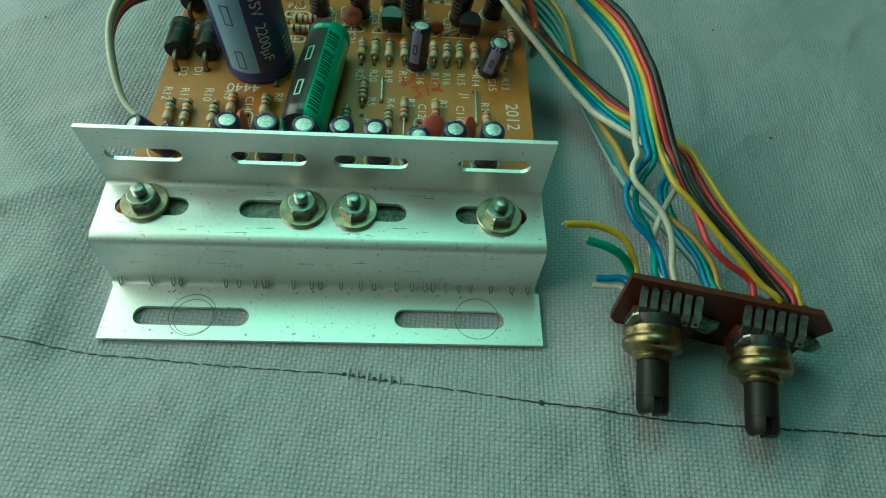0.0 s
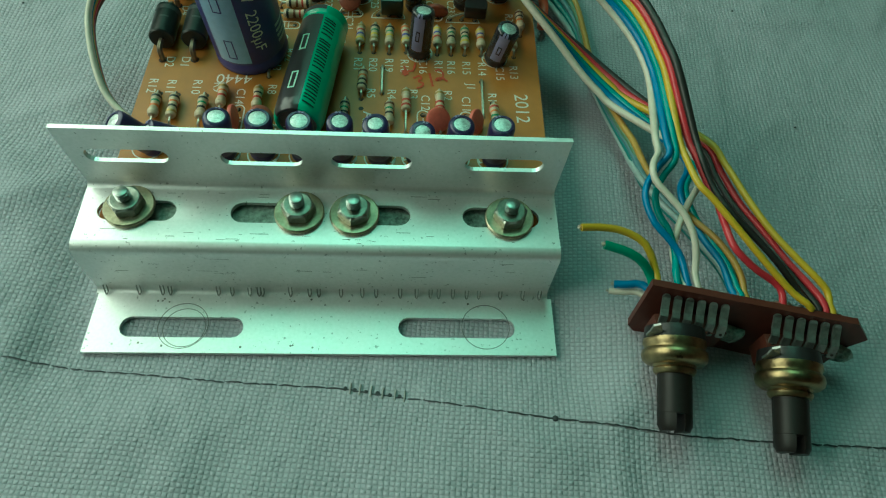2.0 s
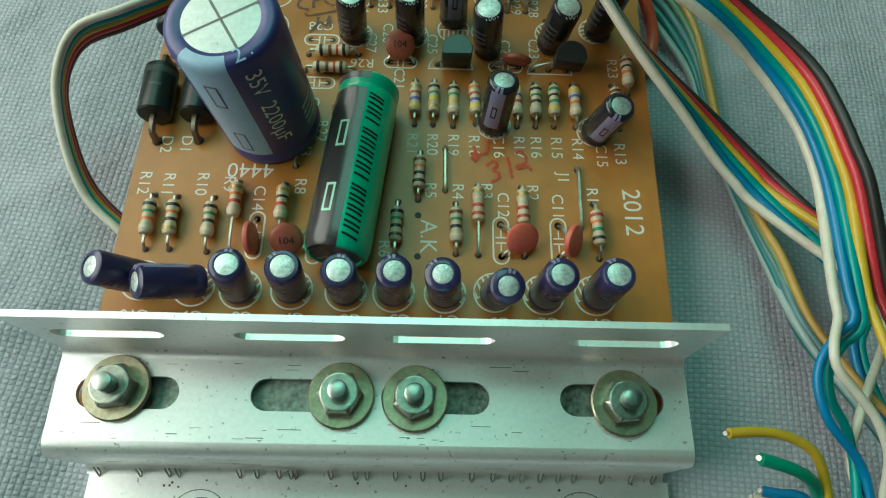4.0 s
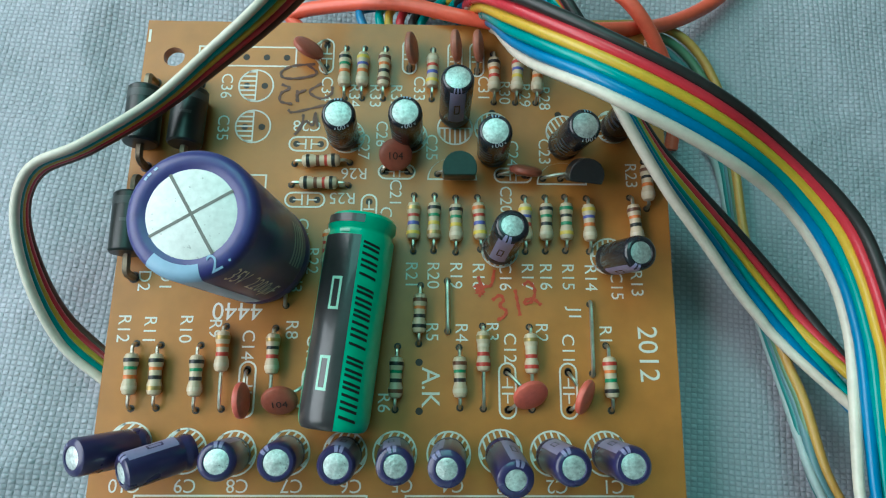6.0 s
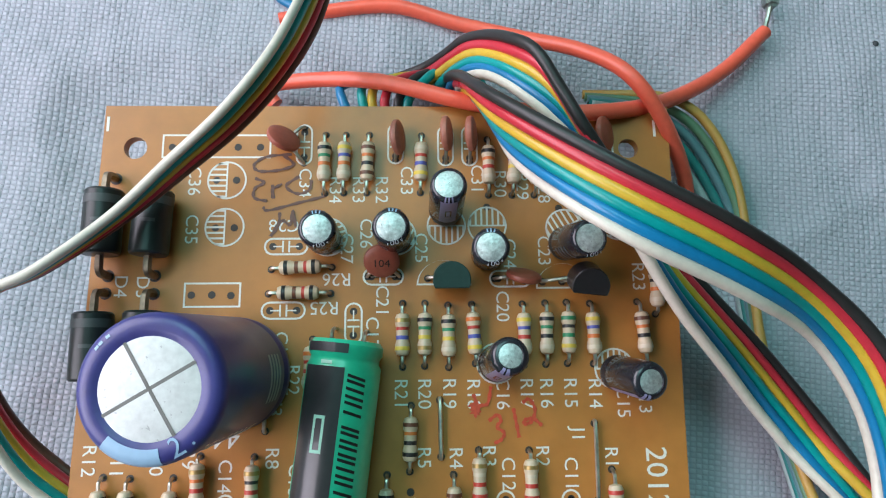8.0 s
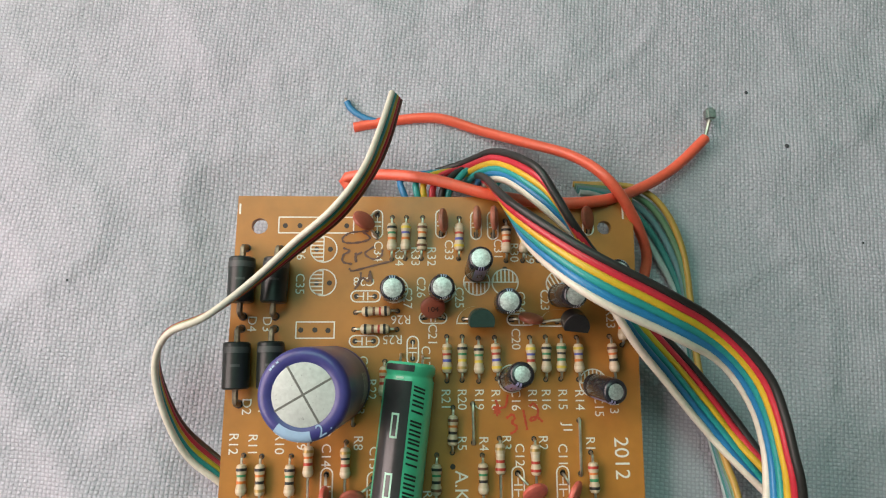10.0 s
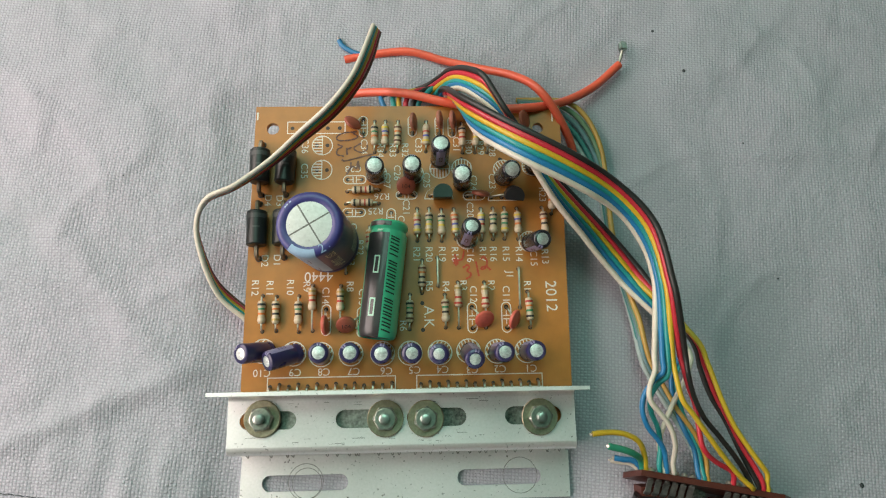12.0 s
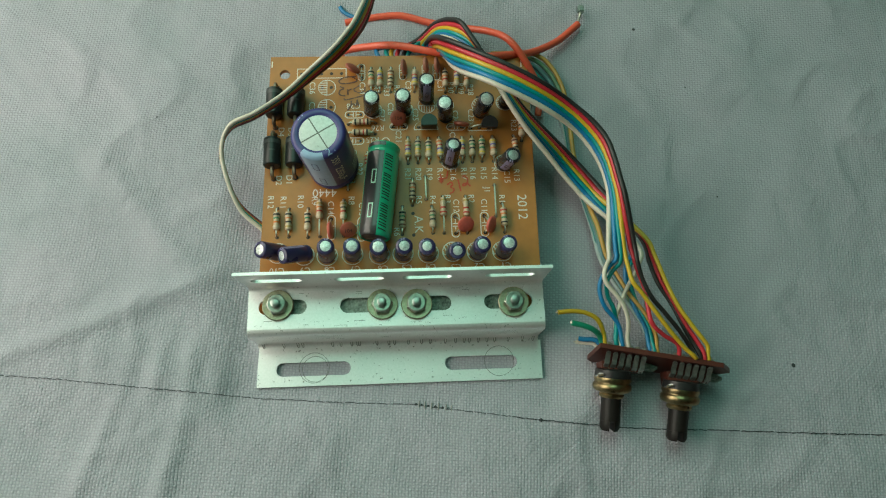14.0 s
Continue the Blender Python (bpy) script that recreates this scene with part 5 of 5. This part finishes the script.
ribbon("ribbon_cable",
       [(1.14, 8.30, 0.85), (1.06, 8.30, 1.35), (1.18, 8.24, 1.85), (1.43, 8.06, 2.25), (1.68, 7.79, 2.50), (1.90, 7.54, 2.64), (2.31, 7.17, 2.66), (2.79, 6.65, 2.64), (3.08, 5.88, 2.66), (3.76, 4.85, 2.32), (4.50, 4.09, 1.86), (5.15, 3.43, 1.42), (5.78, 2.75, 1.22), (6.33, 2.12, 1.25)],
       [(0.00, 8.86, 0.40), (0.43, 8.93, 0.62), (0.75, 8.94, 0.95), (1.03, 8.91, 1.55), (1.30, 8.73, 2.10), (1.56, 8.49, 2.55), (1.83, 8.15, 2.90), (1.99, 7.96, 3.00), (2.60, 6.94, 2.90), (3.14, 6.38, 2.50), (3.85, 5.81, 1.75), (4.53, 5.14, 1.50), (5.19, 4.46, 1.35), (5.79, 3.73, 1.28), (6.33, 2.92, 1.35), (6.75, 2.18, 1.50)],
       {"yellow": [(7.20, 1.37, 1.85), (7.46, 0.70, 1.88), (7.69, -0.11, 1.88), (7.95, -0.80, 1.86), (8.27, -1.36, 1.84), (8.57, -1.80, 1.80), (8.72, -2.00, 1.72), (8.70, -2.19, 1.55)],
        "red": [(7.21, 1.39, 1.75), (7.45, 0.70, 1.68), (7.65, -0.03, 1.65), (7.92, -0.70, 1.68), (8.16, -1.33, 1.70), (8.38, -1.74, 1.70), (8.57, -2.07, 1.58)],
        "black": [(7.19, 1.33, 1.65), (7.37, 0.58, 1.60), (7.55, -0.07, 1.60), (7.86, -0.68, 1.60), (8.10, -1.36, 1.65), (8.27, -1.77, 1.65), (8.46, -2.14, 1.55)],
        "white": [(7.11, 1.16, 1.50), (6.99, 0.46, 1.65), (6.57, -0.19, 1.75), (6.28, -0.71, 1.75), (6.12, -1.20, 1.65), (6.16, -1.61, 1.50)],
        "blue": [(6.93, 1.24, 1.40), (6.66, 0.40, 1.45), (6.66, -0.32, 1.50), (6.81, -0.93, 1.60), (7.00, -1.38, 1.60), (7.03, -1.85, 1.50)],
        "teal": [(7.05, 1.25, 1.40), (6.77, 0.40, 1.45), (6.79, -0.31, 1.50), (6.92, -0.89, 1.60), (7.10, -1.38, 1.60), (7.15, -1.88, 1.50)]},
       0.08, "rainbow ribbon cable of six strands looping up behind the board")
ribbon("ribbon_cable",
       [(3.24, 8.28, 0.72), (3.95, 8.16, 0.60), (4.52, 7.58, 0.55), (5.00, 6.85, 0.50), (5.44, 5.84, 0.44), (5.58, 4.62, 0.44), (5.75, 3.35, 0.60), (5.96, 2.04, 0.79), (6.03, 0.88, 1.12)],
       [(3.14, 8.53, 0.55), (4.48, 8.41, 0.72), (5.13, 7.93, 0.72), (5.52, 7.00, 0.68), (5.63, 5.76, 0.66), (5.67, 4.31, 0.72), (5.90, 2.75, 0.95), (6.25, 1.14, 1.25)],
       {"pale": [(6.00, 0.79, 1.25), (6.25, 0.13, 1.35), (6.46, -0.32, 1.45), (6.75, -0.89, 1.50), (6.98, -1.41, 1.55), (7.06, -1.88, 1.50)],
        "sea": [(6.05, 0.79, 1.13), (6.30, 0.13, 1.23), (6.51, -0.32, 1.33), (6.80, -0.89, 1.38), (7.03, -1.41, 1.43), (7.11, -1.88, 1.38)],
        "slate": [(6.08, 0.86, 1.25), (6.34, 0.19, 1.35), (6.55, -0.28, 1.45), (6.84, -0.83, 1.50), (7.10, -1.35, 1.55), (7.15, -1.91, 1.50)],
        "moss": [(6.12, 0.89, 1.18), (6.36, 0.26, 1.28), (6.60, -0.39, 1.48), (6.90, -0.90, 1.58), (7.12, -1.38, 1.58), (7.21, -1.70, 1.53), (7.19, -1.97, 1.38)],
        "amber": [(6.18, 0.89, 1.30), (6.42, 0.26, 1.40), (6.66, -0.39, 1.60), (6.96, -0.90, 1.70), (7.18, -1.38, 1.70), (7.27, -1.70, 1.65), (7.25, -1.97, 1.50)]},
       0.075, "flat dull green, grey and amber cable running along the cloth", colours=("pale", "sea", "slate", "moss", "amber"))
ribbon("ribbon_cable",
       [(-4.01, 1.73, 0.75), (-4.38, 2.12, 1.00), (-4.97, 2.65, 1.25), (-5.30, 3.46, 1.70), (-5.43, 4.34, 2.05), (-5.12, 4.97, 2.40), (-4.38, 5.30, 2.52), (-3.57, 6.03, 2.35), (-2.80, 6.73, 2.50), (-2.02, 7.34, 2.80), (-1.47, 8.12, 2.80), (-1.18, 9.05, 2.50), (-0.96, 10.04, 2.09)],
       [(-4.01, 2.12, 0.6), (-4.67, 2.6, 0.5), (-5.24, 3.15, 0.7), (-5.48, 3.78, 1.15), (-5.61, 4.55, 1.52), (-5.27, 5.09, 1.88), (-4.49, 5.39, 2.05), (-3.53, 6.06, 2.05), (-2.69, 6.69, 2.2), (-1.94, 7.27, 2.36), (-1.43, 8.03, 2.2), (-1.07, 8.94, 1.9), (-0.81, 10.03, 1.75)],
       {}, 0.066, "flat white, teal, yellow and red cable curling round the board's side", colours=("white", "teal", "yellow", "red", "brown"))


def loose_wire(name, points, r, colour, label, bare=0.0):
    b = thing(name, points[0], label, "wire", "loose wires")
    strand("insulation", even(points, 7), r, colour, b, bare)
    return b


tipped = loose_wire("power_wire", [(-1.92, 8.38, 0.45), (-2.08, 8.66, 0.52), (-1.20, 8.64, 0.85), (-0.14, 8.40, 1.29), (1.05, 8.03, 1.46), (2.25, 7.84, 1.46), (3.44, 7.88, 1.44), (4.45, 8.26, 1.00), (5.45, 8.87, 0.72), (6.30, 9.65, 0.60)], 0.125, "coral", "coral red power wire with a soldered tip, crossing the board's corner")
part("bare_end", tube(smooth_path([(6.28, 9.62, 0.60), (6.38, 9.92, 0.60), (6.42, 10.10, 0.64)], 4), 0.045, 8), TIN, tipped, "tinned copper strands")
part("solder_lug", box((6.33, 10.08, 0.50), (6.56, 10.38, 0.74), 0.05), LUG, tipped, "small crimped metal lug")
loose_wire("power_wire", [(-1.92, 9.92, 0.42), (-1.12, 10.06, 0.46), (-0.00, 10.14, 0.50), (1.04, 9.81, 0.55), (2.06, 9.45, 0.75), (2.99, 9.00, 1.17), (3.60, 8.36, 1.62), (4.19, 7.64, 1.36), (4.70, 6.90, 0.68), (4.63, 6.17, 0.45)], 0.12, "coral", "coral red power wire looping behind the board")
loose_wire("blue_wire", [(-1.2, 10.0, 0.50), (-1.62, 10.12, 0.46), (-1.98, 10.35, 0.44), (-2.10, 10.55, 0.46)], 0.075, "blue", "short blue wire end on the cloth", 0.08)
for k, (colour, dx) in enumerate((("blue", -0.75), ("teal", -0.45), ("yellow", -0.30), ("red", -0.10), ("black", 0.12), ("teal", 0.28))):
    loose_wire("solder_side_wire", [(dx * 0.8, 7.9, 0.95), (dx, 8.2, 1.02 + 0.02 * k), (dx + 0.05 * k, 8.55, 0.88 + 0.03 * k), (0.2 + 0.12 * k, 8.78, 0.62 + 0.05 * k), (0.9 + 0.12 * k, 8.75, 0.55), (1.3, 8.45, 0.5)], 0.075, colour, colour + " wire bent out from the board's solder side")
loose_wire("cut_wire", [(5.79, -1.92, 1.45), (5.75, -1.52, 1.60), (5.55, -1.15, 1.85), (5.19, -0.96, 1.95), (4.79, -0.91, 2.00), (4.38, -0.94, 2.03)], 0.07, "yellow", "yellow wire cut short with a bare tip", 0.06)
loose_wire("cut_wire", [(5.74, -1.92, 1.40), (5.67, -1.62, 1.52), (5.48, -1.47, 1.75), (5.21, -1.35, 1.88), (4.78, -1.24, 1.95)], 0.085, "green", "green wire cut short with a bare tip", 0.04)
loose_wire("cut_wire", [(5.82, -1.97, 1.32), (5.59, -1.66, 1.28), (5.33, -1.62, 1.20), (5.12, -1.58, 1.14)], 0.075, "blue", "blue wire cut short beside the controls", 0.04)
loose_wire("cut_wire", [(5.82, -2.02, 1.18), (5.55, -1.74, 1.12), (5.29, -1.70, 1.05), (5.05, -1.65, 1.00)], 0.06, "white", "white wire cut short beside the controls", 0.04)


# ---------------------------------------------------------------- the tone and volume controls
def control_board():
    b = thing("control_board", (7.35, -2.4, 0.3), "brown control board with two potentiometers lying on the cloth", "circuit board")
    a, c = V(5.45, -2.04, 0.0), V(9.37, -2.78, 0.0)
    x = (c - a).normalized()
    back = V(0.03, 0.16, 1.0).normalized()
    L = (c - a).length
    n = x.cross(back).normalized()
    outline = [(0.0, 0.55), (0.28, 0.26), (L - 0.75, 0.26), (L - 0.42, 0.70), (L, 1.36), (L - 0.34, 1.72), (0.06, 1.80)]
    place = lambda u, v, w: V(a.x, a.y - 0.18, 0.02) + x * u + back * v + n * w
    part("board", plate(outline, [], place, 0.14), POT_BOARD, b, smooth=False)
    for k_pot, (case, tip) in enumerate((((6.0, -2.72, 1.20), (5.83, -4.22, 0.86)), ((7.98, -3.12, 1.14), (7.76, -4.58, 0.85)))):
        case, tip = V(case), V(tip)
        d = (tip - case).normalized()
        L1 = (tip - case).length
        pot = part("potentiometer", lathe([(0.30, -0.22), (0.50, -0.20), (0.52, -0.05), (0.52, 0.02)], case, d, 30), BLACK, b, "potentiometer with a plated case")
        part("case", lathe([(0.48, 0.0), (0.53, 0.02), (0.535, 0.10), (0.51, 0.14), (0.51, 0.18), (0.55, 0.22), (0.56, 0.30), (0.535, 0.38), (0.47, 0.43), (0.37, 0.45), (0.345, 0.49), (0.365, 0.52), (0.355, 0.56), (0.325, 0.60), (0.285, 0.61)], case, d, 36), BRASSY, pot, "yellowed plated metal case")
        rs = 0.287
        part("shaft", lathe([(0.0, 0.3), (rs, 0.34), (rs, L1 - 0.29), (rs * 0.97, L1 - 0.28), (0.0, L1 - 0.28)], case, d, 28), NYLON, pot, "black ribbed plastic shaft")
        u, v, w = basis(d)
        side = w.cross(V(0, 0, 1)).normalized()
        upw = side.cross(w)
        for s in (-1, 1):                      # the split end of the shaft
            m = bmesh.new()
            for h, rr in ((L1 - 0.282, rs), (L1 - 0.09, rs), (L1, rs * 0.84)):
                reach = math.acos(0.072 / rr)
                for k in range(9):
                    ang = -reach + 2 * reach * k / 8
                    m.verts.new(case + w * h + side * s * rr * math.cos(ang) + upw * rr * math.sin(ang))
            bmesh.ops.convex_hull(m, input=m.verts)
            part("split_tip", m, NYLON, pot)
        for s, lean, tall in ((1, 0.10, 0.34),):                      # a bent ear that clamps the case
            m = bmesh.new()
            q = case + side * s * 0.44 + upw * 0.24
            low = [q - side * 0.10 * s - upw * 0.10, q + side * 0.12 * s - upw * 0.06]
            mid = [q - side * 0.09 * s + upw * tall * 0.5 - w * 0.05, q + side * 0.13 * s + upw * tall * 0.45 - w * 0.02]
            tip = [q - side * (0.10 - lean) * s + upw * tall - w * 0.12, q + side * 0.09 * s + upw * tall * 0.75 - w * 0.10]
            rows = [[m.verts.new(p + w * e) for p in pair for e in (-0.02, 0.02)] for pair in (low, mid, tip)]
            for p, r_ in zip(rows, rows[1:]):
                for e, f in ((0, 1), (1, 3), (3, 2), (2, 0)):
                    m.faces.new((p[e], p[f], r_[f], r_[e]))
            m.faces.new((rows[0][0], rows[0][1], rows[0][3], rows[0][2])), m.faces.new((rows[2][0], rows[2][1], rows[2][3], rows[2][2]))
            bmesh.ops.recalc_face_normals(m, faces=m.faces)
            part("clamp_tab", m, LUG, pot, "bent dull metal ear", smooth=False)
        u0 = 0.36 + 1.93 * k_pot
        for i in range(6):
            uu = u0 + i * 0.205
            bm = bmesh.new()
            run = ((0.0, 1.665, 0.03, 0.028), (0.0, 1.64, 0.035, 0.055), (0.0, 1.60, 0.045, 0.066), (0.005, 1.46, 0.20, 0.066), (0.008, 1.40, 0.30, 0.066), (0.015, 1.20, 0.365, 0.070), (0.02, 1.15, 0.37, 0.060))
            thick = (back * 0.4 + n * 0.6).normalized() * 0.026
            rows = [[bm.verts.new(place(uu + e, g, f) + x * half * sx + thick * st) for sx, st in ((-1, -1), (1, -1), (1, 1), (-1, 1))] for e, g, f, half in run]
            for p, q in zip(rows, rows[1:]):
                for e in range(4):
                    bm.faces.new((p[e], p[(e + 1) % 4], q[(e + 1) % 4], q[e]))
            bm.faces.new(rows[0][::-1]), bm.faces.new(rows[-1])
            bmesh.ops.recalc_face_normals(bm, faces=bm.faces)
            lug = part("lug", bm, LUG, pot, "dull tinned lug", smooth=False)
            hole = place(uu + 0.014, 1.235, 0.362) + thick * 1.15
            across = (place(0, 1.2, 0.365) - place(0, 1.4, 0.30)).normalized().cross(x)
            across = across if across.z > 0 else -across
            # no opening is cut; a dark disc paints the hole's shade
            part("eyelet", lathe([(0.0, 0.012), (0.026, 0.012), (0.028, 0.0)], hole, across, 10), HOLE_SHADE, pot, "dark disc for the shade in the lug's hole")
        part("wafer", box(place(u0 - 0.12, 0.70, 0.12), place(u0 + 1.15, 1.26, 0.34)), POT_BOARD, pot, smooth=False)
        flake, m = place(u0 + 1.36, 0.95, 0.10), bmesh.new()
        rings = []
        for rr, h in ((0.05, 0.10), (0.13, 0.09), (0.19, 0.03), (0.20, -0.06)):              # a crumpled tab of the case
            rings.append([m.verts.new(flake + (x * 1.25 * math.cos(k * 0.7) + back * math.sin(k * 0.7)) * rr * (1 + 0.22 * math.sin(k * 2.3 + k_pot)) + n * (h + 0.025 * math.sin(k * 1.9))) for k in range(9)])
        for p, q in zip(rings, rings[1:]):
            for k in range(9):
                m.faces.new((p[k], p[(k + 1) % 9], q[(k + 1) % 9], q[k]))
        m.faces.new(rings[0])
        bmesh.ops.recalc_face_normals(m, faces=m.faces)
        part("mounting_tab", m, TAB, pot, "crumpled grimy mounting tab", smooth=False)
        for i in range(6):
            q = place(u0 + i * 0.205, 1.64, -0.16)
            part("solder_joint", lathe([(0.0, 0.10), (0.07, 0.07), (0.10, 0.0), (0.0, -0.02)], q, -n, 10), TIN, b)


control_board()


# ---------------------------------------------------------------- the hem's stitching and marks on the cloth
def hem_stitches():
    b = thing("hem_stitching", (0, -3.2, 0.35), "dark thread stitched along the cloth's hem", "thread")
    x, rnd = -14.0, random.Random(11)
    while x < 16:
        long = rnd.uniform(0.22, 0.42)
        pts = []
        for k in range(5):
            xx = x + long * k / 4
            yy = seam_y(xx) + rnd.uniform(-0.012, 0.012)
            pts.append((xx, yy, cloth_height(xx, yy) + (0.016 if 0 < k < 4 else -0.01)))
        part("stitch", tube(pts, 0.013 if x < 3 else 0.016, 5), PALE_THREAD if x < 3 else THREAD, b)
        x += long * rnd.uniform(0.98, 1.12)
    for x in (0.25, 0.42, 0.62, 0.83, 1.05, 1.22):      # pulled threads where the hem gapes, with dark discs for the shaded openings
        y = seam_y(x) + 0.02
        z = cloth_height(x, y)
        part("gap", lathe([(0.0, 0.004), (0.03 + 0.012 * math.sin(x * 9), 0.004), (0.04, -0.01)], (x, y, z + 0.012), (0, 0.02, 1), 8), THREAD, b)
        part("pulled_thread", tube([(x + 0.08, y - 0.10, z + 0.01), (x + 0.09, y, z + 0.03), (x + 0.10, y + 0.10, z + 0.01)], 0.02, 5), WIRE["grey"], b)
    x, y = 3.95, seam_y(3.95)
    part("knot", lathe([(0.0, 0.05), (0.05, 0.03), (0.06, 0.0), (0.0, -0.02)], (x, y, cloth_height(x, y)), (0, 0, 1), 8), THREAD, b)


hem_stitches()
for x, y, r in ((8.35, 9.55, 0.06), (7.55, 10.95, 0.05), (11.9, -2.5, 0.07), (9.9, 7.2, 0.03), (-8.1, 6.3, 0.025), (10.4, 3.1, 0.03)):
    single("lint_speck", lathe([(0.0, 0.03), (r * 0.7, 0.02), (r, 0.0), (0.0, -0.02)], (x, y, cloth_height(x, y) + 0.005), (0.1, 0.1, 1), 7), THREAD, (x, y, 0), "dark speck of lint on the cloth", "lint", "lint specks")
